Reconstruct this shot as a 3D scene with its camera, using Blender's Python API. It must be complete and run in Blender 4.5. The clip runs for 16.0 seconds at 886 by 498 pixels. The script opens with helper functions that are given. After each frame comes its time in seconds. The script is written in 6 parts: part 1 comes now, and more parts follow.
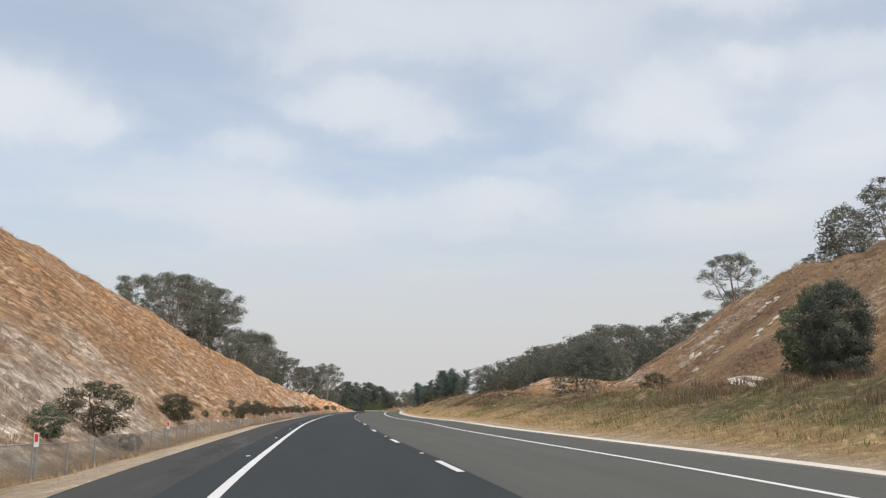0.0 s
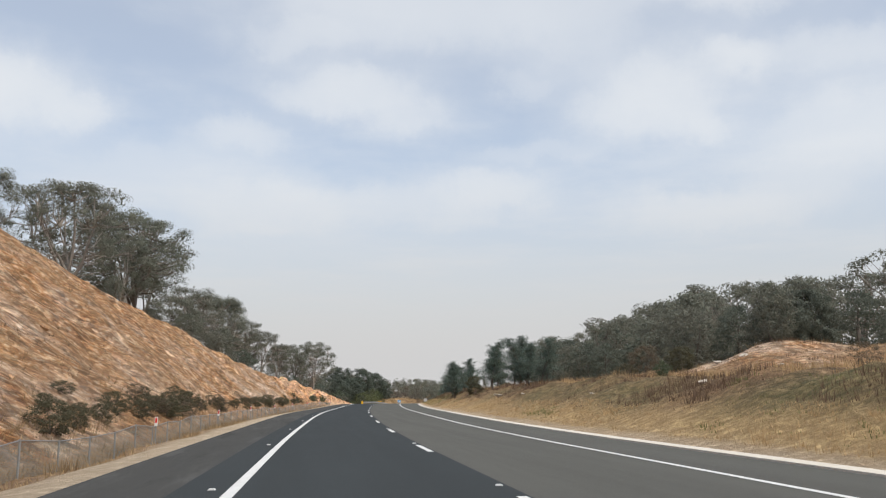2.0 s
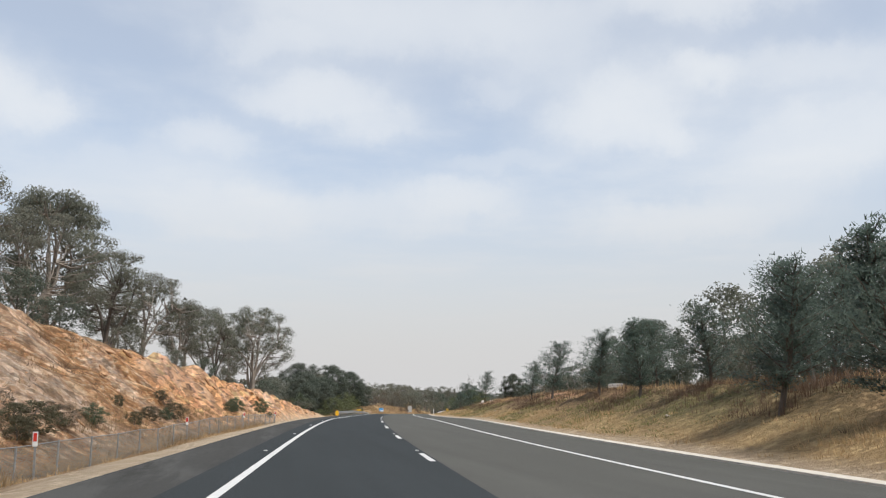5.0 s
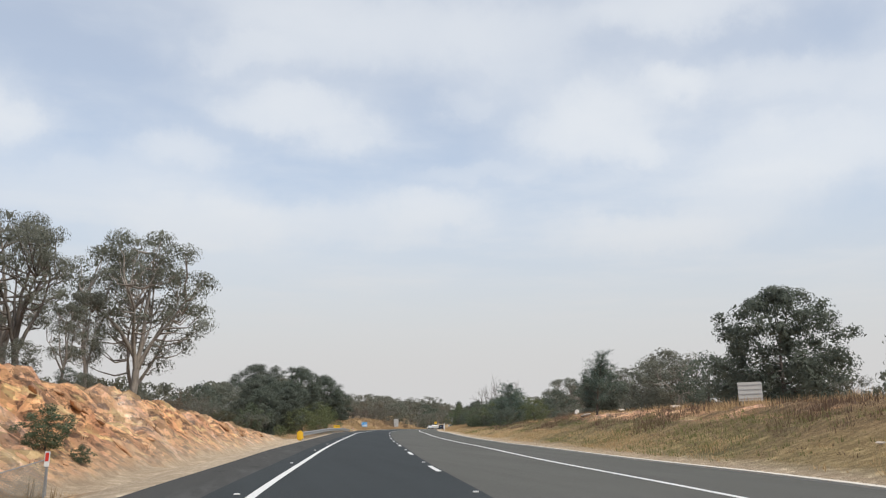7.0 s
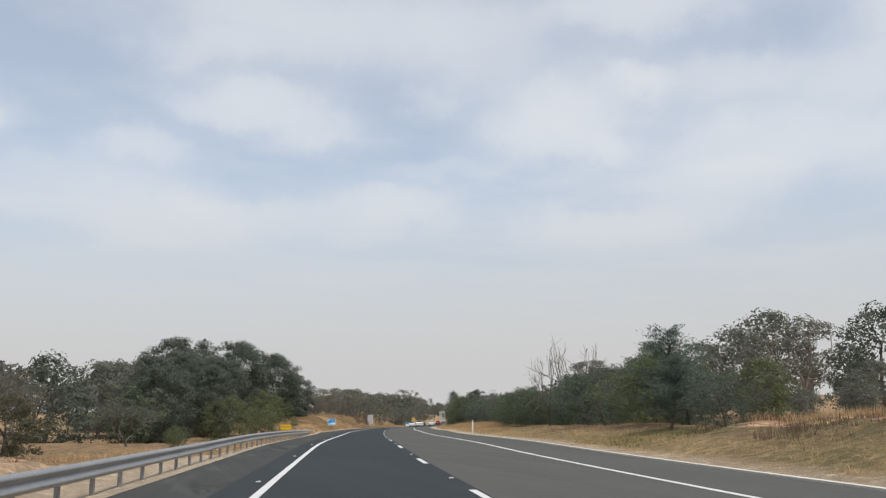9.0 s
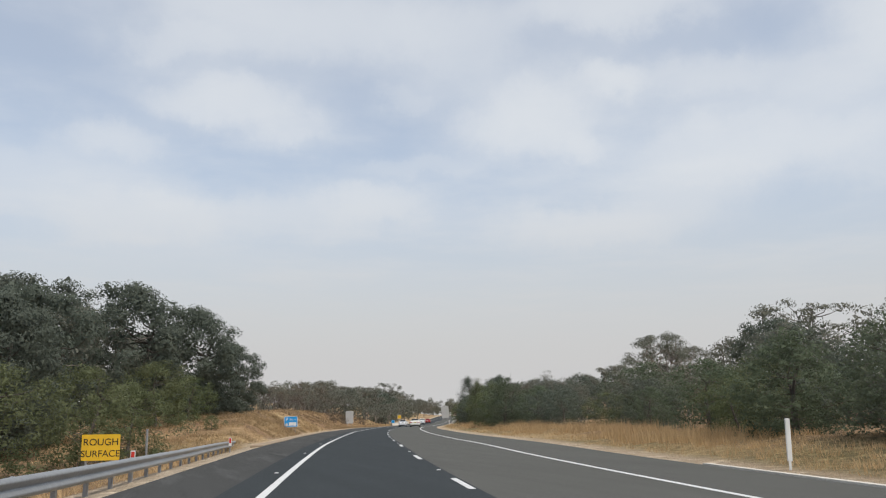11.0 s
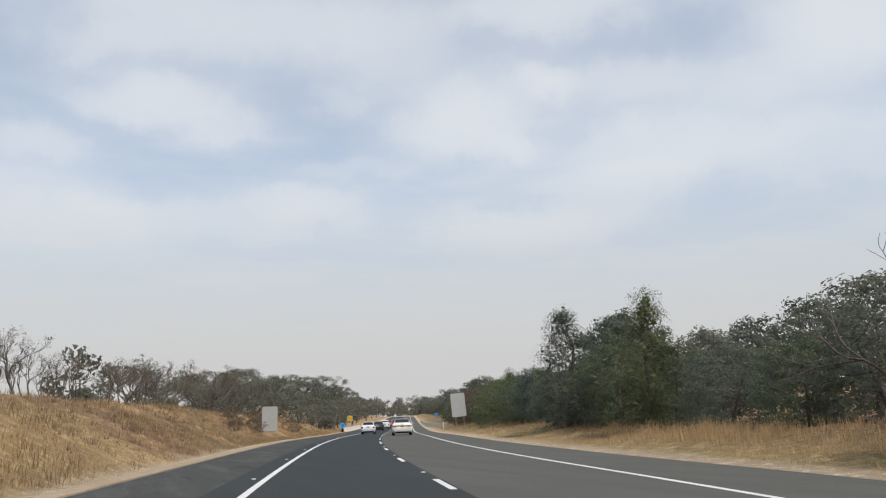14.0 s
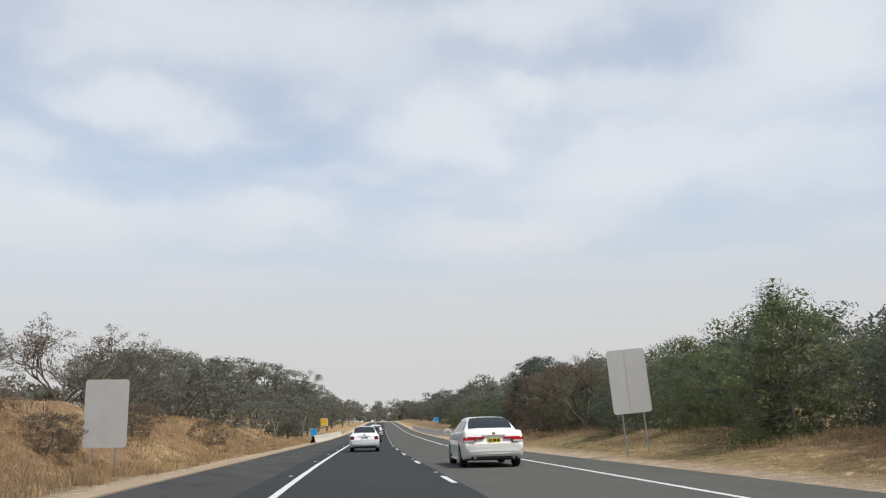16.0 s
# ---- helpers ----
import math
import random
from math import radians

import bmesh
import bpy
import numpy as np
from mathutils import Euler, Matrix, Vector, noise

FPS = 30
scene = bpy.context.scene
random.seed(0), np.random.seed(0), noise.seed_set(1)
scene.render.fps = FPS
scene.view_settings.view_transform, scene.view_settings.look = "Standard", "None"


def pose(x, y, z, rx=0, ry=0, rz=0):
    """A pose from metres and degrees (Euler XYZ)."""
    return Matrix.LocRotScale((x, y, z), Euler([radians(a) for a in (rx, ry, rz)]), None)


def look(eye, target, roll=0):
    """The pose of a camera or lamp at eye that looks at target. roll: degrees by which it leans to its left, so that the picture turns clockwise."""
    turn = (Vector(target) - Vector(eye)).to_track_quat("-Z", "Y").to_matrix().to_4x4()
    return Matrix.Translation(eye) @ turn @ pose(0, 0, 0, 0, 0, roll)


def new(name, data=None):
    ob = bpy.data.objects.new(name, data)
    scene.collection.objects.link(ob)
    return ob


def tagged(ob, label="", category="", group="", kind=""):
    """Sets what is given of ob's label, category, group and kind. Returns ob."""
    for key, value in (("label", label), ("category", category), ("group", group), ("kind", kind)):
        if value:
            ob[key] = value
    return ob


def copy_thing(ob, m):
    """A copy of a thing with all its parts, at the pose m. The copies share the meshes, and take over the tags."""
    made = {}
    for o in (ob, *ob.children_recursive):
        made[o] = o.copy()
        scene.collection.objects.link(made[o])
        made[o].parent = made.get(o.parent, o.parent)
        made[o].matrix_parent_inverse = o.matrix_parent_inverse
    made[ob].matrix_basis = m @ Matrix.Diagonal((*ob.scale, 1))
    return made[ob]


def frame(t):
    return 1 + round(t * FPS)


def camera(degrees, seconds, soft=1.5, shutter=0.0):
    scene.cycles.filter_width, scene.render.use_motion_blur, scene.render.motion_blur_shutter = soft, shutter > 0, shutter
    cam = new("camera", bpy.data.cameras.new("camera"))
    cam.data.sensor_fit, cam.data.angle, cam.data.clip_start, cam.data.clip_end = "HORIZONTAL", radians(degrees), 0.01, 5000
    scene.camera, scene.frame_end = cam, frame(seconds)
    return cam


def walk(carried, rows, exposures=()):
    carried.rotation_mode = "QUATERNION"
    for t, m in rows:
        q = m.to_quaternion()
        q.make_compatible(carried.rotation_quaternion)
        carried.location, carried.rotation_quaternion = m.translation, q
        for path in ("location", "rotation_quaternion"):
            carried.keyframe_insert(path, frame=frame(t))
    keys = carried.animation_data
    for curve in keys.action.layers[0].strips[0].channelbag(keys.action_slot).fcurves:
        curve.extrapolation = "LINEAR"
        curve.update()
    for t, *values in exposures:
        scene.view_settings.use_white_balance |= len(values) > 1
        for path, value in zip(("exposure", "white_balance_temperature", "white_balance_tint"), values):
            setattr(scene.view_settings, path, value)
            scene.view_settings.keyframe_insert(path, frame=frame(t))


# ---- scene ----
cam = camera(52.26, 16.0, 1.2)
PATH = [
    (0, (-2.279, 0.000, 1.159), (-0.931, 9.741, 2.973), -0.61),
    (0.5, (-2.330, 13.915, 1.422), (-0.969, 23.681, 3.088), -0.55),
    (1, (-2.316, 27.839, 1.569), (-0.942, 37.595, 3.283), -0.11),
    (1.5, (-2.194, 41.772, 1.718), (-0.755, 51.516, 3.448), -0.12),
    (2, (-1.888, 55.718, 1.913), (-0.397, 65.458, 3.622), -0.27),
    (2.5, (-1.504, 69.691, 2.018), (0.022, 79.422, 3.739), -0.23),
    (3, (-1.060, 83.707, 2.121), (0.510, 93.433, 3.833), -0.11),
    (3.5, (-0.459, 97.763, 2.248), (1.196, 107.479, 3.941), 0.05),
    (4, (0.262, 111.826, 2.417), (1.994, 121.521, 4.154), 0.25),
    (4.5, (1.106, 125.870, 2.577), (2.892, 135.550, 4.340), 0.23),
    (5, (2.101, 139.893, 2.704), (3.943, 149.558, 4.492), 0.22),
    (5.5, (3.200, 153.894, 2.823), (5.098, 163.543, 4.636), 0.20),
    (6, (4.339, 167.887, 2.982), (6.292, 177.521, 4.820), 0.18),
    (6.5, (5.583, 181.878, 3.163), (7.591, 191.495, 5.026), 0.16),
    (7, (6.997, 195.854, 3.332), (9.113, 205.438, 5.247), -0.17),
    (7.5, (8.556, 209.792, 3.425), (10.834, 219.336, 5.357), -0.65),
    (8, (10.255, 223.707, 3.444), (12.610, 233.245, 5.311), -0.51),
    (8.5, (12.110, 237.593, 3.486), (14.534, 247.113, 5.356), -0.61),
    (9, (14.035, 251.469, 3.503), (16.529, 260.970, 5.375), -0.72),
    (9.5, (16.055, 265.336, 3.526), (18.619, 274.818, 5.402), -0.82),
    (10, (18.167, 279.196, 3.592), (20.800, 288.658, 5.470), -0.93),
    (10.5, (20.387, 293.051, 3.681), (23.089, 302.493, 5.562), -1.03),
    (11, (22.760, 306.894, 3.665), (25.530, 316.324, 5.508), -0.79),
    (11.5, (25.259, 320.721, 3.634), (28.085, 330.138, 5.456), -0.71),
    (12, (27.821, 334.534, 3.630), (30.739, 343.931, 5.416), -0.90),
    (12.5, (30.546, 348.304, 3.664), (33.550, 357.670, 5.466), -0.97),
    (13, (33.385, 362.036, 3.614), (36.473, 371.353, 5.522), -1.14),
    (13.5, (36.326, 375.755, 3.568), (39.596, 385.006, 5.499), -1.53),
    (14, (39.386, 389.462, 3.552), (42.833, 398.666, 5.399), -1.93),
    (14.5, (42.577, 403.149, 3.551), (46.094, 412.320, 5.431), -2.10),
    (15, (45.916, 416.799, 3.497), (49.493, 425.941, 5.401), -1.67),
    (15.5, (49.412, 430.406, 3.471), (53.018, 439.531, 5.399), -0.84),
    (16, (53.116, 443.967, 3.455), (56.808, 453.061, 5.367), -1.32),
]
walk(cam, [(t, look(eye, target, roll)) for t, eye, target, roll in PATH],
     [(0, 0.0), (3, 0.03), (4, 0.06), (6.5, 0.06), (7, 0.04), (7.5, -0.09), (8, -0.07), (10.5, -0.09), (11.5, -0.06), (12.5, -0.02), (13, -0.02), (13.5, -0.06), (14.5, -0.02), (16, 0.02)])

# ---- light ----
world = bpy.data.worlds.new("sky")
scene.world = world
world.use_nodes = True
SUN_EL, SUN_AZ = 58.0, 148.0      # degrees; azimuth clockwise from +y
# clouds: azimuth, elevation, half width, half height in degrees, thickness
UPPER_CLOUDS = [(-19.0, 18.2, 3.9, 2.3, 1.0), (-14.4, 17.2, 2.0, 1.1, 0.75), (6.8, 25.0, 9.5, 2.9, 0.8), (-0.5, 22.6, 3.6, 1.1, 0.6), (2.2, 19.6, 5.2, 1.4, 0.85), (6.6, 18.3, 2.6, 1.0, 0.6),
                (21.6, 18.6, 4.6, 2.4, 0.95), (25.3, 16.6, 1.9, 1.0, 0.7), (27.4, 20.9, 2.5, 1.4, 0.9), (28.2, 25.2, 6.0, 1.8, 0.85), (33.2, 20.6, 3.6, 1.6, 0.7), (46.5, 22.4, 5.4, 4.0, 0.95),
                (14.2, 20.2, 1.6, 0.9, 0.4), (17.5, 23.6, 5.0, 2.6, 0.6), (38.0, 26.0, 4.0, 1.5, 0.35)]
LOWER_CLOUDS = [(-4.6, 16.3, 3.2, 1.3, 0.7), (-10.0, 13.6, 7.0, 1.8, 0.55), (12.2, 13.7, 4.4, 1.2, 0.8), (5.6, 12.7, 7.5, 1.4, 0.6), (-2.0, 12.1, 4.8, 1.6, 0.75), (26.0, 12.0, 6.2, 1.3, 0.85), (31.0, 13.6, 4.5, 1.4, 0.6),
                (36.0, 16.4, 7.5, 1.9, 0.85), (40.0, 19.6, 4.5, 1.6, 0.6), (14.8, 15.8, 4.3, 0.6, 0.4), (45.0, 15.0, 6.0, 2.0, 0.6), (33.5, 14.9, 2.4, 0.9, 0.5), (3.0, 9.4, 8.0, 1.0, 0.25)]


def build_sky():
    nt = world.node_tree
    nt.nodes.clear()
    N, L = nt.nodes.new, nt.links.new

    def math_(op, a, b=None, c=None, clamp=False):
        n = N("ShaderNodeMath")
        n.operation, n.use_clamp = op, clamp
        for k, v in enumerate((a, b, c)):
            if v is None:
                continue
            if isinstance(v, (int, float)):
                n.inputs[k].default_value = v
            else:
                L(v, n.inputs[k])
        return n.outputs[0]

    def smooth(v, lo, hi, a=0.0, b=1.0):
        n = N("ShaderNodeMapRange")
        n.interpolation_type = "SMOOTHSTEP"
        L(v, n.inputs[0])
        for k, x in zip((1, 2, 3, 4), (lo, hi, a, b)):
            n.inputs[k].default_value = x
        return n.outputs[0]

    def noise_(vec, scale, detail, rough):
        n = N("ShaderNodeTexNoise")
        n.inputs["Scale"].default_value, n.inputs["Detail"].default_value, n.inputs["Roughness"].default_value = scale, detail, rough
        L(vec, n.inputs["Vector"])
        return n

    co = N("ShaderNodeTexCoord")
    sep = N("ShaderNodeSeparateXYZ")
    L(co.outputs["Generated"], sep.inputs[0])
    az = math_("MULTIPLY", math_("ARCTAN2", sep.outputs[0], sep.outputs[1]), 57.2958)
    el = math_("MULTIPLY", math_("ARCSINE", sep.outputs[2]), 57.2958)
    wob = noise_(co.outputs["Generated"], 9.0, 9.0, 0.62)
    wsep = N("ShaderNodeSeparateXYZ")
    L(wob.outputs["Color"], wsep.inputs[0])
    az_w = math_("MULTIPLY_ADD", math_("SUBTRACT", wsep.outputs[0], 0.5), 8.0, az)
    el_w = math_("MULTIPLY_ADD", math_("SUBTRACT", wsep.outputs[1], 0.5), 5.0, el)
    # drifting cloud sheet over the whole sky, flattened towards the horizon
    flat = math_("MAXIMUM", sep.outputs[2], 0.06)
    comb = N("ShaderNodeCombineXYZ")
    L(math_("DIVIDE", sep.outputs[0], flat), comb.inputs[0])
    L(math_("DIVIDE", sep.outputs[1], flat), comb.inputs[1])
    sheet = smooth(noise_(comb.outputs[0], 0.9, 7.0, 0.58).outputs["Fac"], 0.40, 0.74, 0.0, 0.42)
    total = sheet
    for a, e, w, h, k in UPPER_CLOUDS + LOWER_CLOUDS:
        dx = math_("DIVIDE", math_("SUBTRACT", az_w, a), w)
        dy = math_("DIVIDE", math_("SUBTRACT", el_w, e), h)
        d = math_("SQRT", math_("ADD", math_("MULTIPLY", dx, dx), math_("MULTIPLY", dy, dy)))
        body = math_("MULTIPLY_ADD", smooth(d, 1.3, 0.6), 0.26 * k, smooth(d, 2.1, 0.0, 0.0, 0.6 * k))
        total = math_("SUBTRACT", math_("ADD", total, body), math_("MULTIPLY", total, body))
    mask = math_("MINIMUM", total, 1.0)
    haze = smooth(el, 17.0, 2.0)
    sky = N("ShaderNodeTexSky")
    sky.sky_type, sky.sun_disc = "NISHITA", False
    sky.sun_elevation, sky.sun_rotation = radians(SUN_EL), radians(SUN_AZ)
    sky.air_density, sky.dust_density, sky.ozone_density = 1.0, 1.0, 0.4
    blue, cloud, murk, out = N("ShaderNodeBackground"), N("ShaderNodeBackground"), N("ShaderNodeBackground"), N("ShaderNodeOutputWorld")
    blue.inputs["Strength"].default_value = 0.15
    L(sky.outputs[0], blue.inputs["Color"])
    cloud.inputs["Color"].default_value, cloud.inputs["Strength"].default_value = (0.785, 0.815, 0.85, 1), 1.0
    murk.inputs["Color"].default_value, murk.inputs["Strength"].default_value = (0.63, 0.625, 0.625, 1), 1.0
    veil, m2 = N("ShaderNodeMixShader"), N("ShaderNodeMixShader")
    L(math_("MULTIPLY_ADD", mask, 0.60, 0.40), veil.inputs[0])      # thin smoke dims the blue everywhere
    L(blue.outputs[0], veil.inputs[1])
    L(cloud.outputs[0], veil.inputs[2])
    L(haze, m2.inputs[0])
    L(veil.outputs[0], m2.inputs[1])
    L(murk.outputs[0], m2.inputs[2])
    L(m2.outputs[0], out.inputs["Surface"])


build_sky()
sun = new("sun", bpy.data.lights.new("sun", "SUN"))
sun.data.energy, sun.data.angle, sun.data.color = 3.3, radians(9), (1.0, 0.945, 0.865)
_az, _el = radians(SUN_AZ), radians(SUN_EL)
sun.matrix_world = look((math.sin(_az) * math.cos(_el) * 100, math.cos(_az) * math.cos(_el) * 100, math.sin(_el) * 100), (0, 0, 0))


# ---- materials ----
def surface(name, rough=0.9, metal=0.0, spec=0.3):
    m = bpy.data.materials.new(name)
    m.use_nodes = True
    b = m.node_tree.nodes["Principled BSDF"]
    b.inputs["Roughness"].default_value, b.inputs["Metallic"].default_value = rough, metal
    b.inputs["Specular IOR Level"].default_value = spec
    return m, m.node_tree, b


def mixed(nt, fac, a, b):
    """Mix two colours (tuples or sockets)."""
    n = nt.nodes.new("ShaderNodeMix")
    n.data_type = "RGBA"
    for k, v in ((0, fac), (6, a), (7, b)):
        if isinstance(v, (int, float)):
            n.inputs[k].default_value = v
        elif isinstance(v, tuple):
            n.inputs[k].default_value = (*v, 1)
        else:
            nt.links.new(v, n.inputs[k])
    return n.outputs[2]


def position(nt, stretch=(1, 1, 1)):
    g = nt.nodes.new("ShaderNodeNewGeometry")
    m = nt.nodes.new("ShaderNodeMapping")
    m.inputs["Scale"].default_value = stretch
    nt.links.new(g.outputs["Position"], m.inputs["Vector"])
    return m.outputs[0]


def cloudy(nt, vec, scale, lo=0.35, hi=0.65, detail=5.0, rough=0.6):
    n = nt.nodes.new("ShaderNodeTexNoise")
    n.inputs["Scale"].default_value, n.inputs["Detail"].default_value, n.inputs["Roughness"].default_value = scale, detail, rough
    nt.links.new(vec, n.inputs["Vector"])
    r = nt.nodes.new("ShaderNodeMapRange")
    nt.links.new(n.outputs["Fac"], r.inputs[0])
    r.inputs[1].default_value, r.inputs[2].default_value = lo, hi
    return r.outputs[0]


def bumped(nt, b, height, strength, dist):
    n = nt.nodes.new("ShaderNodeBump")
    n.inputs["Strength"].default_value, n.inputs["Distance"].default_value = strength, dist
    nt.links.new(height, n.inputs["Height"])
    nt.links.new(n.outputs[0], b.inputs["Normal"])


def grained(name, c1, c2, c3, big=0.4, fine=12.0, rough=0.9, bump=0.3, dist=0.01, metal=0.0, spec=0.3, stretch=(1, 1, 1)):
    """Two colours in broad patches, a third as fine grain."""
    m, nt, b = surface(name, rough, metal, spec)
    p = position(nt, stretch)
    f = cloudy(nt, p, fine, 0.3, 0.7, 4.0)
    col = mixed(nt, cloudy(nt, p, big), c1, c2)
    nt.links.new(mixed(nt, f, col, c3), b.inputs["Base Color"])
    bumped(nt, b, f, bump, dist)
    return m


def plain(name, colour, rough=0.5, metal=0.0, spec=0.4, wear=0.12):
    m, nt, b = surface(name, rough, metal, spec)
    p = position(nt)
    dark = tuple(v * (1 - wear) for v in colour)
    nt.links.new(mixed(nt, cloudy(nt, p, 3.0), colour, dark), b.inputs["Base Color"])
    return m


def asphalt(name, c, light, worn=False):
    m, nt, b = surface(name, 0.95, 0.0, 0.12)
    p = position(nt)
    fine = cloudy(nt, p, 60.0, 0.3, 0.75, 3.0)
    patch = cloudy(nt, p, 0.22, 0.35, 0.7, 4.0)
    streak = cloudy(nt, position(nt, (0.9, 0.035, 1)), 1.6, 0.35, 0.7, 4.0)
    col = mixed(nt, patch, c, tuple(v * 1.16 for v in c))
    col = mixed(nt, streak, col, tuple(v * 0.86 for v in c))
    if worn:                           # bleached scuffs and dark tar along the way
        scuff = cloudy(nt, position(nt, (1.0, 0.12, 1)), 1.1, 0.52, 0.62, 6.0, 0.7)
        col = mixed(nt, scuff, col, tuple(v * 1.45 for v in c))
        tar = cloudy(nt, position(nt, (1.3, 0.2, 1)), 0.7, 0.56, 0.63, 6.0, 0.7)
        col = mixed(nt, tar, col, tuple(v * 0.62 for v in c))
    spk = nt.nodes.new("ShaderNodeMath")
    spk.operation = "MULTIPLY"
    spk.inputs[1].default_value = 0.4
    nt.links.new(fine, spk.inputs[0])
    nt.links.new(mixed(nt, spk.outputs[0], col, light), b.inputs["Base Color"])
    bumped(nt, b, fine, 0.5, 0.006)
    return m


def foliage(name, c1, c2, c3):
    """Leaf colour varies from leaf to leaf and from tree to tree."""
    m, nt, b = surface(name, 0.7, 0.0, 0.2)
    g = nt.nodes.new("ShaderNodeNewGeometry")
    o = nt.nodes.new("ShaderNodeObjectInfo")
    col = mixed(nt, g.outputs["Random Per Island"], c1, c2)
    half = nt.nodes.new("ShaderNodeMath")
    half.operation = "MULTIPLY"
    half.inputs[1].default_value = 0.6
    nt.links.new(o.outputs["Random"], half.inputs[0])
    col = mixed(nt, half.outputs[0], col, c3)
    nt.links.new(col, b.inputs["Base Color"])
    t = nt.nodes.new("ShaderNodeBsdfTranslucent")
    nt.links.new(col, t.inputs["Color"])
    mx = nt.nodes.new("ShaderNodeMixShader")
    mx.inputs[0].default_value = 0.45
    nt.links.new(b.outputs[0], mx.inputs[1])
    nt.links.new(t.outputs[0], mx.inputs[2])
    nt.links.new(mx.outputs[0], nt.nodes["Material Output"].inputs["Surface"])
    return m


def earth_material():
    """Land cover: the mesh's own layers say where bare cut rock, pale rock, sand and green growth lie; dry grass elsewhere."""
    m, nt, b = surface("earth", 0.95, 0.0, 0.15)
    p = position(nt)
    a = nt.nodes.new("ShaderNodeAttribute")
    a.attribute_name = "cover"
    s = nt.nodes.new("ShaderNodeSeparateColor")
    nt.links.new(a.outputs["Color"], s.inputs[0])
    fine = cloudy(nt, p, 2.6, 0.40, 0.60, 8.0, 0.75)
    mid = cloudy(nt, p, 0.9, 0.42, 0.58, 6.0, 0.68)
    big = cloudy(nt, p, 0.16, 0.4, 0.62, 4.0)
    # tilted strata in the cut face
    w = nt.nodes.new("ShaderNodeTexNoise")
    w.inputs["Scale"].default_value, w.inputs["Detail"].default_value, w.inputs["Roughness"].default_value = 1.25, 8.0, 0.70
    mp = nt.nodes.new("ShaderNodeMapping")
    dip = nt.nodes.new("ShaderNodeMapping")
    dip.inputs["Rotation"].default_value = (radians(20), 0, radians(4))
    nt.links.new(p, dip.inputs["Vector"])
    mp.inputs["Scale"].default_value = (1.1, 0.2, 1.2)
    nt.links.new(dip.outputs[0], mp.inputs["Vector"])
    nt.links.new(mp.outputs[0], w.inputs["Vector"])
    band = nt.nodes.new("ShaderNodeValToRGB")
    e = band.color_ramp.elements
    e[0].position, e[0].color = 0.39, (0.134, 0.059, 0.029, 1)
    e[1].position, e[1].color = 0.60, (0.853, 0.574, 0.340, 1)
    for pos, c in ((0.44, (0.280, 0.120, 0.049)), (0.48, (0.475, 0.203, 0.073)), (0.51, (0.585, 0.267, 0.098)), (0.53, (0.353, 0.148, 0.063)), (0.565, (0.657, 0.351, 0.145))):
        x = e.new(pos)
        x.color = (*c, 1)
    nt.links.new(w.outputs["Fac"], band.inputs[0])
    crumb = nt.nodes.new("ShaderNodeTexNoise")
    crumb.inputs["Scale"].default_value, crumb.inputs["Detail"].default_value, crumb.inputs["Roughness"].default_value = 1.9, 7.0, 0.62
    mp2 = nt.nodes.new("ShaderNodeMapping")
    mp2.inputs["Scale"].default_value = (1.9, 0.62, 2.0)
    nt.links.new(dip.outputs[0], mp2.inputs["Vector"])
    nt.links.new(mp2.outputs[0], crumb.inputs["Vector"])
    # dark end of this ramp paints shade into the fine crevices
    band2 = nt.nodes.new("ShaderNodeValToRGB")
    e2 = band2.color_ramp.elements
    e2[0].position, e2[0].color = 0.40, (0.10, 0.055, 0.035, 1)
    e2[1].position, e2[1].color = 0.60, (0.80, 0.66, 0.48, 1)
    for pos, c in ((0.46, (0.22, 0.12, 0.062)), (0.50, (0.40, 0.225, 0.11)), (0.55, (0.50, 0.32, 0.165))):
        x = e2.new(pos)
        x.color = (*c, 1)
    nt.links.new(crumb.outputs["Fac"], band2.inputs[0])
    face = mixed(nt, 0.5, band.outputs[0], band2.outputs[0])
    clay = mixed(nt, cloudy(nt, p, 0.7, 0.4, 0.62, 5.0, 0.6), (0.78, 0.43, 0.205), (0.62, 0.30, 0.16))
    # dark bands paint the shadow under rock ledges into the clay colour
    clay = mixed(nt, cloudy(nt, mp2.outputs[0], 1.5, 0.51, 0.60, 7.0, 0.66), clay, (0.20, 0.10, 0.06))
    clay = mixed(nt, cloudy(nt, mp.outputs[0], 1.0, 0.56, 0.64, 5.0, 0.6), clay, (0.80, 0.545, 0.25))
    t2 = nt.nodes.new("ShaderNodeAttribute")
    t2.attribute_name = "tint"
    ts = nt.nodes.new("ShaderNodeSeparateColor")
    nt.links.new(t2.outputs["Color"], ts.inputs[0])
    face = mixed(nt, ts.outputs[2], face, clay)
    straw = mixed(nt, mid, (0.44, 0.285, 0.155), (0.23, 0.145, 0.085))
    straw = mixed(nt, big, straw, (0.43, 0.285, 0.155))
    dusty = mixed(nt, fine, (0.45, 0.29, 0.165), (0.125, 0.078, 0.048))
    straw = mixed(nt, 0.5, straw, dusty)
    straw = mixed(nt, cloudy(nt, position(nt, (1, 1, 0.3)), 0.45, 0.52, 0.66, 6.0, 0.7), straw, (0.231, 0.148, 0.096))
    straw = mixed(nt, ts.outputs[0], straw, mixed(nt, fine, (0.29, 0.172, 0.11), (0.07, 0.044, 0.032)))
    straw = mixed(nt, ts.outputs[1], straw, mixed(nt, fine, (0.62, 0.44, 0.225), (0.36, 0.24, 0.12)))
    green = mixed(nt, fine, (0.26, 0.22, 0.105), (0.09, 0.09, 0.042))
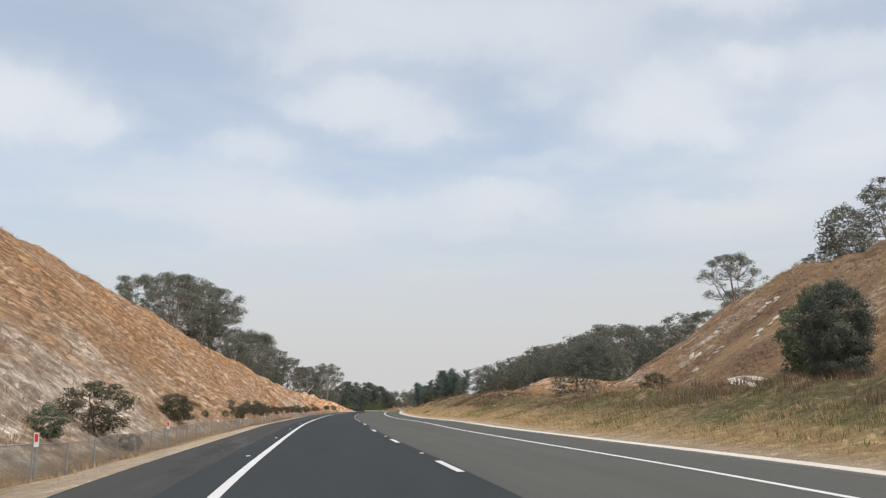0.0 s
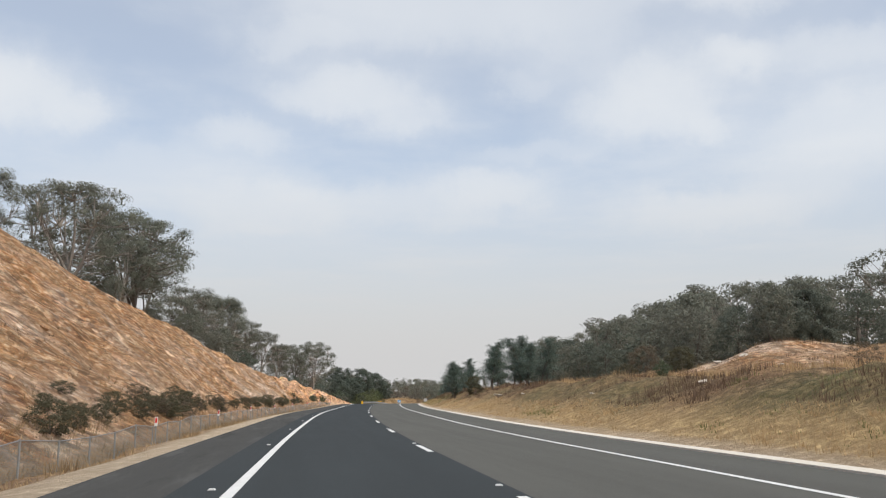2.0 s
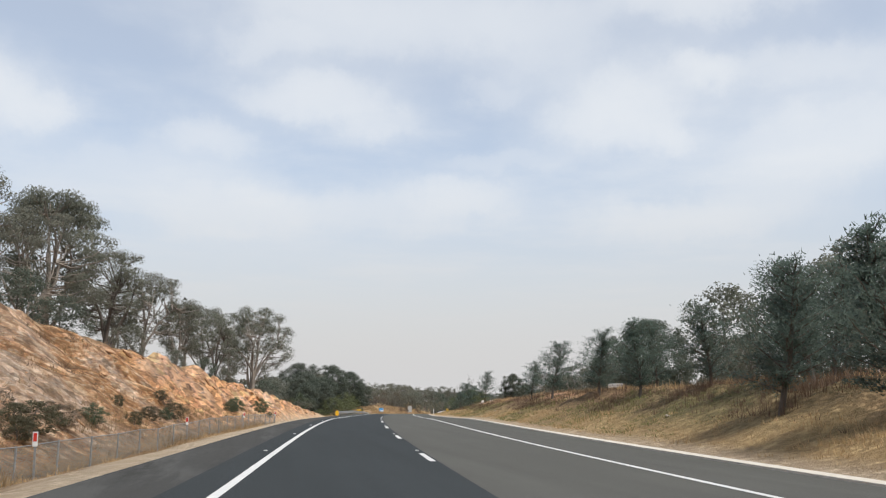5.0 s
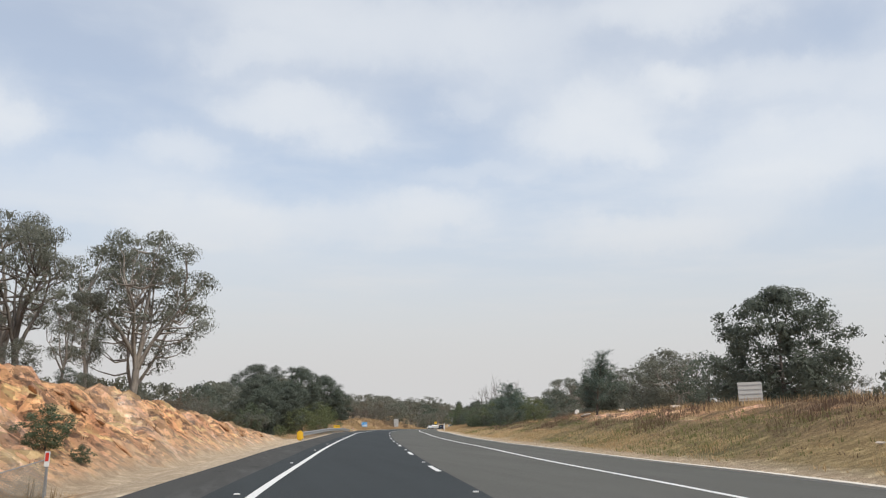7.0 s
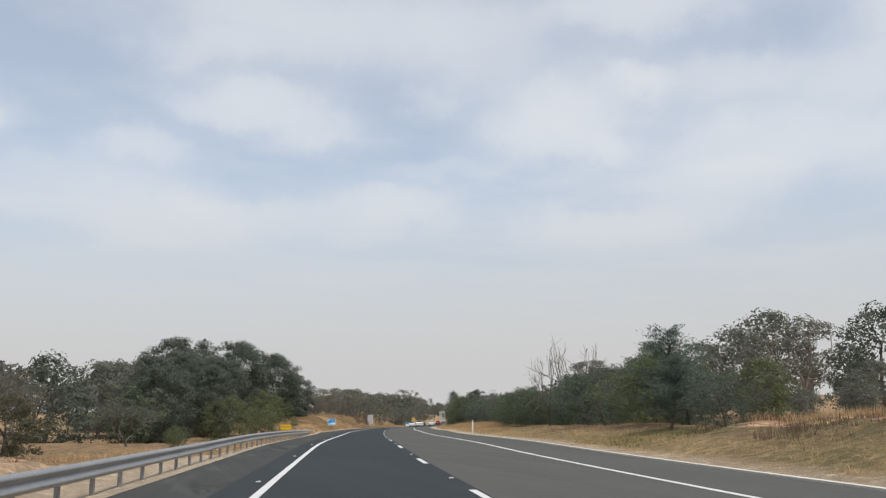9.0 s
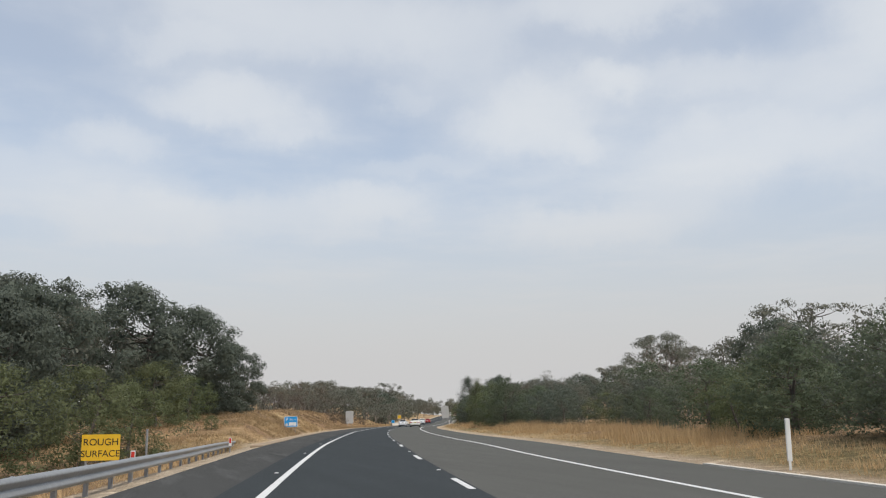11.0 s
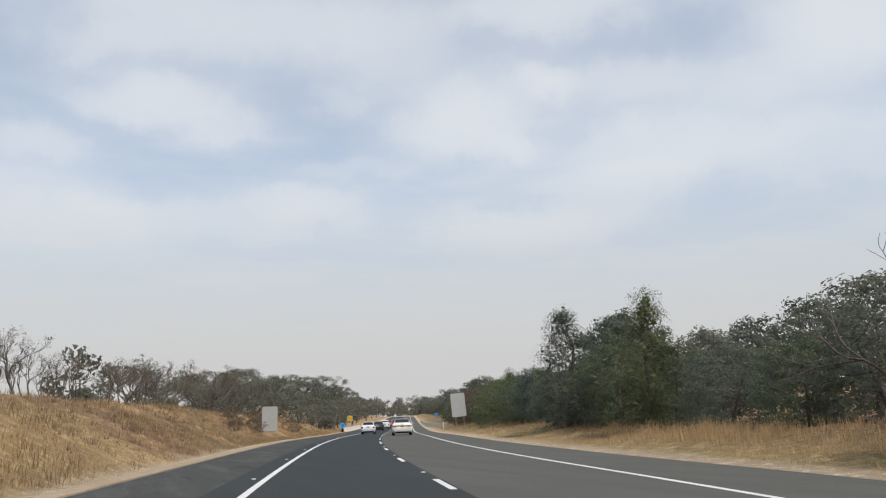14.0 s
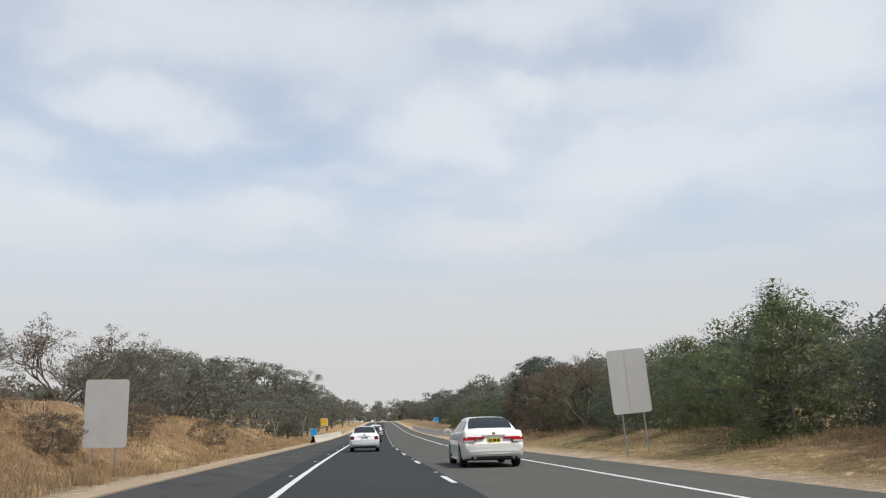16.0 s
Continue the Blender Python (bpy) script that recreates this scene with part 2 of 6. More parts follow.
    pale = mixed(nt, fine, mixed(nt, mid, (0.90, 0.82, 0.71), (0.74, 0.64, 0.53)), (0.36, 0.29, 0.225))
    sand = mixed(nt, fine, mixed(nt, mid, (0.76, 0.64, 0.48), (0.62, 0.50, 0.36)), (0.50, 0.39, 0.27))
    rock = mixed(nt, a.outputs["Alpha"], face, pale)
    rub = nt.nodes.new("ShaderNodeTexVoronoi")
    rub.inputs["Scale"].default_value, rub.inputs["Randomness"].default_value = 1.5, 1.0
    stir = nt.nodes.new("ShaderNodeVectorMath")
    stir.operation = "MULTIPLY_ADD"
    stir.inputs[1].default_value = (0.5, 0.5, 0.5)
    nt.links.new(crumb.outputs["Color"], stir.inputs[0])
    nt.links.new(mp2.outputs[0], stir.inputs[2])
    nt.links.new(stir.outputs[0], rub.inputs["Vector"])
    rs = nt.nodes.new("ShaderNodeSeparateColor")
    nt.links.new(rub.outputs["Color"], rs.inputs[0])
    shade = nt.nodes.new("ShaderNodeMapRange")
    nt.links.new(rs.outputs[0], shade.inputs[0])
    shade.inputs[3].default_value, shade.inputs[4].default_value = 0.42, 1.5
    tone = nt.nodes.new("ShaderNodeMix")
    tone.data_type, tone.blend_type = "RGBA", "MULTIPLY"
    tone.inputs[0].default_value = 0.8
    nt.links.new(rock, tone.inputs[6])
    nt.links.new(shade.outputs[0], tone.inputs[7])
    rock = tone.outputs[2]
    dry = nt.nodes.new("ShaderNodeMath")
    dry.operation = "MULTIPLY"
    nt.links.new(mid, dry.inputs[0])
    dry.inputs[1].default_value = 0.16
    rock = mixed(nt, dry.outputs[0], rock, (0.20, 0.115, 0.055))
    col = mixed(nt, s.outputs[0], straw, rock)
    gm = nt.nodes.new("ShaderNodeMath")
    gm.operation = "MULTIPLY"
    nt.links.new(s.outputs[1], gm.inputs[0])
    nt.links.new(mixed(nt, big, (0.55, 0.55, 0.55), (1.0, 1.0, 1.0)), gm.inputs[1])
    col = mixed(nt, gm.outputs[0], col, green)
    col = mixed(nt, s.outputs[2], col, sand)
    nt.links.new(col, b.inputs["Base Color"])
    bumped(nt, b, mixed(nt, 0.4, mixed(nt, 0.5, fine, crumb.outputs["Fac"]), rs.outputs[0]), 0.9, 0.26)
    return m


M_EARTH = earth_material()
M_LANE = asphalt("new_asphalt", (0.0335, 0.0390, 0.0415), (0.074, 0.082, 0.084))
M_OLD = asphalt("worn_asphalt", (0.083, 0.083, 0.075), (0.165, 0.161, 0.146))
M_SHOULDER = asphalt("shoulder_asphalt", (0.050, 0.051, 0.049), (0.118, 0.114, 0.106), True)
M_PAINT = grained("line_paint", (0.74, 0.74, 0.72), (0.66, 0.66, 0.64), (0.55, 0.55, 0.53), 0.8, 18.0, 0.6, 0.2, 0.003)
M_KERB = grained("pale_concrete", (0.70, 0.66, 0.58), (0.62, 0.575, 0.50), (0.54, 0.49, 0.41), 0.5, 9.0, 0.9, 0.3, 0.01)
M_SANDKERB = grained("dusty_concrete", (0.42, 0.33, 0.23), (0.34, 0.26, 0.175), (0.28, 0.21, 0.14), 0.5, 6.0, 0.95, 0.4, 0.02)
M_BARK = grained("grey_bark", (0.20, 0.175, 0.15), (0.13, 0.11, 0.095), (0.085, 0.072, 0.06), 1.5, 9.0, 0.9, 0.5, 0.03, stretch=(1, 1, 0.3))
M_PALEBARK = grained("pale_bark", (0.40, 0.36, 0.31), (0.30, 0.265, 0.225), (0.19, 0.165, 0.14), 1.0, 6.0, 0.85, 0.3, 0.02, stretch=(1, 1, 0.35))
M_LEAF_E = foliage("eucalypt_leaf", (0.166, 0.178, 0.140), (0.195, 0.206, 0.162), (0.187, 0.180, 0.146))
M_LEAF_D = foliage("dark_leaf", (0.117, 0.138, 0.108), (0.133, 0.156, 0.121), (0.133, 0.142, 0.117))
M_LEAF_K = foliage("thicket_leaf", (0.118, 0.150, 0.092), (0.138, 0.170, 0.104), (0.128, 0.146, 0.098))
M_LEAF_G = foliage("olive_leaf", (0.134, 0.163, 0.078), (0.159, 0.189, 0.090), (0.150, 0.154, 0.084))
M_LEAF_W = foliage("wattle_leaf", (0.116, 0.158, 0.129), (0.138, 0.181, 0.147), (0.120, 0.155, 0.133))
M_LEAF_R = foliage("russet_leaf", (0.161, 0.125, 0.090), (0.187, 0.145, 0.104), (0.156, 0.132, 0.096))
M_LEAF_B = foliage("scrub_leaf", (0.105, 0.104, 0.064), (0.128, 0.122, 0.076), (0.118, 0.102, 0.070))
M_STRAW = foliage("dry_grass", (0.46, 0.315, 0.165), (0.60, 0.43, 0.235), (0.52, 0.36, 0.195))
M_BROWNGRASS = foliage("brown_grass", (0.27, 0.19, 0.105), (0.43, 0.315, 0.185), (0.34, 0.24, 0.135))
M_SCRUB = foliage("dead_scrub", (0.145, 0.096, 0.068), (0.235, 0.160, 0.108), (0.185, 0.125, 0.085))
M_WEED = foliage("weed", (0.17, 0.175, 0.07), (0.27, 0.26, 0.11), (0.21, 0.20, 0.09))
M_ROCK = grained("cut_rock", (0.52, 0.30, 0.16), (0.58, 0.39, 0.23), (0.34, 0.18, 0.10), 0.7, 5.0, 0.95, 0.6, 0.05)
M_PALEROCK = grained("pale_rock", (0.66, 0.61, 0.54), (0.54, 0.48, 0.41), (0.38, 0.32, 0.26), 0.7, 5.0, 0.95, 0.6, 0.05)
M_STEEL = grained("galvanised_steel", (0.42, 0.43, 0.43), (0.34, 0.35, 0.35), (0.30, 0.30, 0.30), 0.8, 14.0, 0.5, 0.1, 0.002, 0.6)
M_SIGNBACK = grained("bare_aluminium", (0.50, 0.495, 0.475), (0.43, 0.425, 0.405), (0.46, 0.455, 0.435), 1.2, 10.0, 0.6, 0.05, 0.002, 0.05)
M_WHITE = plain("white_plastic", (0.75, 0.75, 0.73), 0.5)
M_RED = plain("red_reflector", (0.62, 0.045, 0.03), 0.35)
M_YELLOW = plain("sign_yellow", (0.78, 0.47, 0.025), 0.5)
M_BLUE = plain("sign_blue", (0.01, 0.31, 0.74), 0.45)
M_BLACK = plain("sign_black", (0.015, 0.015, 0.015), 0.6)
M_SIGNWHITE = plain("sign_white", (0.80, 0.80, 0.78), 0.45)
M_TIMBER = grained("weathered_timber", (0.24, 0.20, 0.16), (0.18, 0.15, 0.12), (0.13, 0.105, 0.085), 1.0, 12.0, 0.9, 0.4, 0.01)

# ---- the road's line ----
# the broken centre line, one knot every 14 m or so
KNOTS = [
    (0.00, 0.00, 0.00), (0.00, 13.91, 0.26), (0.06, 27.82, 0.41),
    (0.19, 41.74, 0.56), (0.46, 55.67, 0.75), (0.78, 69.64, 0.86),
    (1.13, 83.64, 0.96), (1.63, 97.68, 1.09), (2.27, 111.72, 1.26),
    (3.06, 125.75, 1.42), (4.02, 139.75, 1.54), (5.11, 153.74, 1.66),
    (6.26, 167.72, 1.82), (7.54, 181.69, 2.00), (9.00, 195.63, 2.17),
    (10.63, 209.54, 2.27), (12.38, 223.43, 2.28), (14.25, 237.30, 2.33),
    (16.17, 251.17, 2.34), (18.19, 265.02, 2.37), (20.30, 278.86, 2.43),
    (22.52, 292.70, 2.52), (24.89, 306.52, 2.51), (27.37, 320.33, 2.47),
    (29.93, 334.13, 2.47), (32.64, 347.88, 2.50), (35.45, 361.60, 2.45),
    (38.36, 375.31, 2.41), (41.39, 389.01, 2.39), (44.57, 402.68, 2.39),
    (47.90, 416.30, 2.34), (51.40, 429.88, 2.31), (55.10, 443.40, 2.30),
    (59.04, 456.85, 2.28), (63.09, 470.27, 2.21), (67.20, 483.66, 2.12),
    (71.38, 497.04, 2.05), (75.60, 510.40, 2.00), (79.94, 523.72, 1.99),
]
for _i in range(60):              # beyond: straight on, climbing slowly to a far crest
    _a, _b = Vector(KNOTS[-2]), Vector(KNOTS[-1])
    _d = (_b - _a).normalized() * 14.0
    _n = _b + _d
    KNOTS.append((_n.x, _n.y, _b.z + (0.012 * min(_i, 10) * 1.4 if _i < 30 else -0.25)))
for _i in range(8):               # behind the first place
    _a = Vector(KNOTS[0])
    KNOTS.insert(0, (_a.x, _a.y - 13.9, _a.z - 0.2))
KN = np.array(KNOTS)


def _spline(u):
    i = np.clip(np.floor(u).astype(int), 1, len(KN) - 3)
    f = (u - i)[:, None]
    p0, p1, p2, p3 = KN[i - 1], KN[i], KN[i + 1], KN[i + 2]
    return 0.5 * (2 * p1 + (p2 - p0) * f + (2 * p0 - 5 * p1 + 4 * p2 - p3) * f ** 2 + (3 * p1 - p0 - 3 * p2 + p3) * f ** 3)


_U = np.arange(1, len(KN) - 2, 0.05)
LINE = _spline(_U)
_T = np.gradient(LINE, axis=0)
_T /= np.linalg.norm(_T[:, :2], axis=1)[:, None]
NORMAL = np.stack([_T[:, 1], -_T[:, 0]], -1)
STATION = np.concatenate([[0], np.cumsum(np.linalg.norm(np.diff(LINE, axis=0), axis=1))])
STATION -= STATION[np.argmin(np.abs(_U - 8))]


def at(s, l, z=0.0):
    """World place from station s along the centre line, l metres to its right, z above the road there (arrays or numbers)."""
    s, l = np.broadcast_arrays(np.asarray(s, float), np.asarray(l, float))
    over = s - np.clip(s, STATION[0], STATION[-1])
    end = np.where(over > 0, len(LINE) - 1, 0)
    x = np.interp(s, STATION, LINE[:, 0]) + np.interp(s, STATION, NORMAL[:, 0]) * l + over * _T[end, 0]
    y = np.interp(s, STATION, LINE[:, 1]) + np.interp(s, STATION, NORMAL[:, 1]) * l + over * _T[end, 1]
    return np.stack([x, y, np.interp(s, STATION, LINE[:, 2]) + z], -1)


def heading(s):
    """Degrees by which the road at s is turned from +y (anticlockwise)."""
    return math.degrees(math.atan2(np.interp(s, STATION, NORMAL[:, 1]), np.interp(s, STATION, NORMAL[:, 0])))


def raw_mesh(name, verts, faces, mats, smooth=False, index=None):
    me = bpy.data.meshes.new(name)
    me.from_pydata(np.asarray(verts).tolist(), [], faces.tolist() if hasattr(faces, "tolist") else faces)
    for m in mats if isinstance(mats, (list, tuple)) else [mats]:
        me.materials.append(m)
    if smooth:
        me.polygons.foreach_set("use_smooth", [True] * len(me.polygons))
    if index is not None:
        me.polygons.foreach_set("material_index", index)
    return me


def grid_faces(r, c):
    q = np.arange(r * c).reshape(r, c)
    return np.stack([q[:-1, :-1], q[:-1, 1:], q[1:, 1:], q[1:, :-1]], -1).reshape(-1, 4)


def tab(s, xs, ys):
    return np.interp(s, xs, ys)


def lumps(s, l, scale, seed):
    """Smooth value noise in -1..1 over the plan."""
    rng = np.random.default_rng(seed)
    t = rng.random((64, 64)) * 2 - 1
    x, y = np.asarray(s) / scale, np.asarray(l) / scale
    i, j = np.floor(x).astype(int), np.floor(y).astype(int)
    u, v = x - i, y - j
    u, v = u * u * (3 - 2 * u), v * v * (3 - 2 * v)
    g = lambda a, b: t[a % 64, b % 64]
    return (g(i, j) * (1 - u) + g(i + 1, j) * u) * (1 - v) + (g(i, j + 1) * (1 - u) + g(i + 1, j + 1) * u) * v


def left_edge(s):
    return tab(s, [0, 75, 120, 210, 237, 310, 366, 376, 480, 500], [5.5, 5.8, 6.0, 5.5, 5.8, 6.0, 6.5, 6.8, 6.9, 7.0])


def right_edge(s):
    return tab(s, [0, 60, 120, 190, 215, 245, 300, 365, 440, 480], [5.6, 5.8, 5.9, 6.4, 6.8, 6.0, 6.3, 6.8, 6.2, 5.9])


def crest_of(s):
    return tab(s, [-60, 80, 91, 102, 115, 124, 131, 142, 150, 160, 170, 180, 195, 212, 225, 238, 246, 252, 257, 263, 269, 277, 284],
               [16.8, 16.8, 16.3, 15.3, 14.2, 12.8, 11.7, 10.0, 9.2, 7.9, 6.8, 5.6, 4.2, 3.2, 3.0, 2.5, 2.2, 1.9, 1.5, 1.1, 0.6, 0.1, -0.6])


def ground_z(s, l, rough=True):
    """Height of the land above the road's level."""
    s, l = np.broadcast_arrays(np.asarray(s, float), np.asarray(l, float))
    m = -l
    edge = left_edge(s)
    # left: shallow drain, cut bank, land behind its crest
    drain = np.interp(m - edge, [-0.4, 0, 1.0, 3.0, 4.2], [-0.06, -0.02, -0.12, -0.62, -0.5])
    crest = crest_of(s)
    top = np.maximum(m - 10 - (crest + 0.3) / 0.82, 0)
    bank = np.minimum(-0.3 + (m - 10) * 0.82, crest + 0.12 * top * np.exp(-top / 60))
    bank = np.where(s < 285, np.maximum(bank, -0.6), -0.6 + 0.012 * np.maximum(m - 12, 0) * np.exp(-m / 200))
    foot = tab(s, [440, 470], [8.3, 10.4])
    mound = tab(s, [352, 372, 392, 432, 462, 500, 530, 545, 560], [-0.4, 0.9, 1.9, 2.4, 2.7, 2.5, 1.8, 0.6, -0.3])
    hump = np.minimum(-0.05 + np.maximum(m - foot, 0) * 0.5, mound + 0.02 * np.maximum(m - 15, 0) * np.exp(-m / 100))
    left = np.where(m > 10, bank, drain)
    left = np.where(s > 352, np.maximum(drain * tab(s, [352, 372], [1, 0.15]), hump), left)
    # right: verge rising to a low shelf, a hill behind
    red = right_edge(s)
    shelf = tab(s, [0, 64, 78, 129, 219, 259, 290, 320, 440, 480, 600], [1.5, 1.5, 1.95, 1.95, 1.8, 1.5, 0.7, 0.5, 0.6, 0.8, 0.8])
    right = np.interp(l - red, [-0.3, 0, 0.4, 1.4, 4.0, 6.2, 10], [-0.06, -0.03, 0.02, 0.10, 0.62, 1.0, 1.05]) * np.where(l - red < 0.4, 1, shelf)
    hill = tab(s, [-60, 0, 74, 80, 97, 106, 113, 121, 133, 155, 178, 190, 210], [13, 13, 12.4, 12.0, 11.4, 10.6, 8.2, 5.8, 4.6, 4.2, 3.8, 3.4, 3.0])
    hill = np.maximum(hill, 0) - 2.0
    toe = tab(s, [40, 76, 90, 97, 128, 150, 175], [19.5, 23.5, 26.5, 34, 34, 24, 17])
    right = right + np.where(l > 17, hill * np.clip((l - toe) / tab(s, [60, 80, 95, 130, 175], [16.5, 14.5, 14.5, 18, 26]), 0, 1) + 0.1 * np.minimum(np.maximum(l - 17, 0), toe - 17), 0) * tab(s, [170, 260], [1, 0.35]) + 0.03 * np.maximum(l - 43, 0) * np.exp(-l / 150)
    right = right + 1.8 * np.exp(-((s - 107) / 5.5) ** 2 - ((l - 24.0) / 4.8) ** 2)      # bare knoll
    z = np.where(l < 0, left, right)
    if rough:
        face = np.clip((m - 10.2) / 2.0, 0, 1) * np.clip((crest - bank + 1.5) / 2.0, 0.15, 1) * (s < 290)
        chunky = tab(s, [60, 150, 195, 250, 280], [0.8, 0.9, 1.2, 1.2, 0.7])
        lay = m + 0.3 * s                # layers that dip forward
        gully = np.abs(lumps(s * 0.28, lay, 2.2, 3))
        runnel = np.abs(lumps(s + 0.25 * m, m * 0.2, 2.6, 4))
        z = z + face * chunky * (0.28 * lumps(s, m, 4.5, 1) + 0.24 * lumps(s * 0.25, lay, 1.2, 2) - 0.36 * (1 - gully) ** 3 - 0.16 * (1 - runnel) ** 4 + 0.18 * lumps(s * 0.45, m, 0.8, 5))
        ledge = tab(s, [185, 205, 270, 284], [0, 1, 1, 0]) * face
        z = z + ledge * (0.7 * np.abs(lumps(s * 0.55, lay, 1.5, 15)) + 0.55 * np.abs(lumps(s * 0.8, lay * 1.1, 0.85, 16)) + 0.3 * (lumps(s, m, 1.1, 17) > 0.25) - 0.5)
        open_ = np.clip((m - edge - 0.8) / 2, 0, 1) * (l < 0) + np.clip((l - red - 0.6) / 2, 0, 1) * (l > 0)
        z = z + open_ * (0.10 * lumps(s, l, 2.2, 7) + 0.06 * lumps(s, l, 0.9, 8) + 0.25 * np.clip(np.abs(l) / 30, 0, 1) * lumps(s, l, 9, 9))
        worn = np.clip((l - red - 3.2) / 1.2, 0, 1) * np.clip((13.2 - l) / 1.5, 0, 1) * tab(s, [0, 10, 185, 215], [0.5, 1, 1, 0.4])
        z = z + worn * 0.32 * (np.abs(lumps(s, l, 1.5, 27)) + 0.7 * lumps(s, l, 1.05, 28) - 0.2)
        tussock = np.clip((m - edge - 1.4) / 1.5, 0, 1) * np.clip((24 - m) / 4, 0, 1) * (s > 352) * (s < 560)
        z = z + tussock * (0.2 * lumps(s, l, 1.4, 29) + 0.12 * lumps(s, l, 2.6, 30))
        cut = np.clip((l - 18) / 4, 0, 1) * np.clip((44 - l) / 6, 0, 1) * (s < 190)
        z = z + cut * (0.5 * lumps(s, l, 5, 11) - 0.5 * (1 - np.abs(lumps(s - 0.5 * l, l * 0.4, 3.2, 12))) ** 3)
        z = z + np.clip((np.abs(l) - 70) / 100, 0, 1) * 5.0 * lumps(s, l, 90, 13)
    far = np.clip((s - 560) / 250, 0, 1) * np.clip((np.abs(l) - 14) / 60, 0, 1)
    z = z + far * 7.0
    inside = (l > -edge + 0.05) & (l < red - 0.05)
    return np.where(inside, -0.07, z)


def cover_of(s, l):
    m, red, edge = -l, right_edge(s), left_edge(s)
    n1, n2 = lumps(s, l, 6, 21), lumps(s, l, 2.0, 22)
    crest = crest_of(s)
    z = ground_z(s, l, False)
    bank = (m > 10) & (s < 288) & (z < crest + 0.05)
    bare = np.where(bank, np.clip(tab(s, [0, 60, 120, 160, 200, 280], [0.85, 0.8, 0.9, 1, 1, 1]) + 0.3 * n1 + 0.2 * n2, 0, 1), 0)
    bare = np.where((l > 19) & (l < 45) & (s < 200), np.clip(0.7 * n1 + 0.5 * n2 + 0.7 * tab(s, [74, 92], [0, 1]), 0, 1), bare)
    bare = np.maximum(bare, np.clip(2.2 * np.exp(-((s - 107) / 6.0) ** 2 - ((l - 23.0) / 5.0) ** 2) - 0.25, 0, 1))
    bare = np.where((m > 11) & (m < 20) & (s > 460) & (s < 500), np.clip(0.3 + 0.8 * n1, 0, 0.8), bare)
    pale = np.where(bank, np.clip(tab(s, [0, 45, 75, 140, 160, 185, 210, 235, 285], [0.95, 0.85, 0.12, 0.1, 0.35, 0.2, 0.05, 0.03, 0.08]) * np.clip(1.25 - z / 7, 0.1, 1) + 0.35 * n2, 0, 0.9), np.clip(0.4 * n2 + 0.2, 0, 0.7))
    green = np.where(l > red + 0.8, np.clip(0.7 + 0.6 * n1, 0, 1) * np.maximum(np.maximum(tab(l, [8, 9.4, 11, 12.5, 16], [0.25, 0.95, 0.9, 0.35, 0.1]), tab(s, [50, 75], [1, 0]) * tab(l, [7.6, 8.6, 13, 15], [0, 1, 1, 0.2])), tab(s, [170, 195], [0, 1]) * tab(l, [6.9, 7.6, 9.4, 10.2], [0, 0.95, 0.9, 0])), 0)
    green = np.where((l < 0) & (s > 270), np.clip(0.2 + 0.4 * n1, 0, 0.6), green)
    sand = np.where(l < 0, np.interp((m - edge) * tab(s, [230, 290], [0.65, 1]), [-0.1, 0.0, 1.0, 1.9], [1, 1, 0.78, 0]), np.interp(l - red, [-0.2, 0.0, 0.7, 1.5], [0.8, 0.9, 0.6, 0]))
    scarp = np.where((l > 10.6) & (l < 13.4) & (s > 186) & (s < 285), np.clip((n1 + 0.35 * n2 + 0.12) * 4.0, 0, 1) * tab(l, [10.7, 11.2, 12.7, 13.3], [0, 1, 1, 0]), 0)
    bare = np.maximum(bare, scarp)
    green, pale = green * (1 - scarp), np.where(scarp > 0, 0.25 * scarp, pale)
    sand = np.where((l < 0) & (s > 218) & (s < 300), np.maximum(sand, np.interp(m - edge, [0, 3.5, 5.5], [1, 0.8, 0])), sand)
    return np.stack([bare, green, np.clip(sand, 0, 1), pale], -1)


def tint_of(s, l):
    """Red-brown scrub, golden grass, pink clay."""
    m, red = -l, right_edge(s)
    n1, n2 = lumps(s, l, 5, 25), lumps(s, l, 1.6, 26)
    scrub = np.where(l > 0, tab(l - red, [3.4, 4.4, 6.8, 9.0], [0, 1, 1, 0.3]) * np.clip(0.75 + 0.7 * n1 + 0.3 * n2, 0, 1), 0) * tab(s, [95, 125, 180, 230, 300], [1, 0.9, 0.9, 0.8, 0.4])
    scrub = np.where((l > 19) & (s < 200), np.clip(0.35 + 0.8 * n1 + 0.3 * n2, 0, 0.9), scrub)
    gold = np.where(l > 0, tab(l - red, [0.6, 1.2, 2.6, 3.6], [0, 1, 0.95, 0.1]), 0) * np.clip(0.85 + 0.5 * n1, 0, 1)
    gold = np.where((l < -7) & (s > 352), np.clip(0.3 + 0.8 * n1 + 0.5 * n2, 0, 1), gold)
    scrub = np.where((l < -8) & (s > 352) & (s < 560), np.clip(0.8 * n2 - 0.5 * n1, 0, 0.8), scrub)
    clay = np.where((m > 9) | (l > 10.6), tab(s, [188, 200, 276, 288], [0, 1, 1, 0]), 0)
    return np.stack([scrub, gold, clay, np.ones_like(scrub)], -1)


S_ = np.concatenate([np.arange(-70, 190, 0.65), np.arange(190, 292, 0.4), np.arange(292, 580, 1.3), np.arange(580, 1000, 15), [1060, 1150, 1300, 1500, 1800, 2300, 3000]])
L_ = np.concatenate([[-2500, -1400, -800, -500, -320, -220, -160, -120, -95, -78, -65, -55, -48], np.arange(-43, -19.5, 0.6), np.arange(-19.4, -5.0, 0.36), [-4.0, 0, 4.0],
                     np.arange(5.2, 18, 0.5), np.arange(18, 48, 1.0), [50, 55, 62, 72, 85, 105, 135, 180, 250, 350, 500, 800, 1400, 2500]])
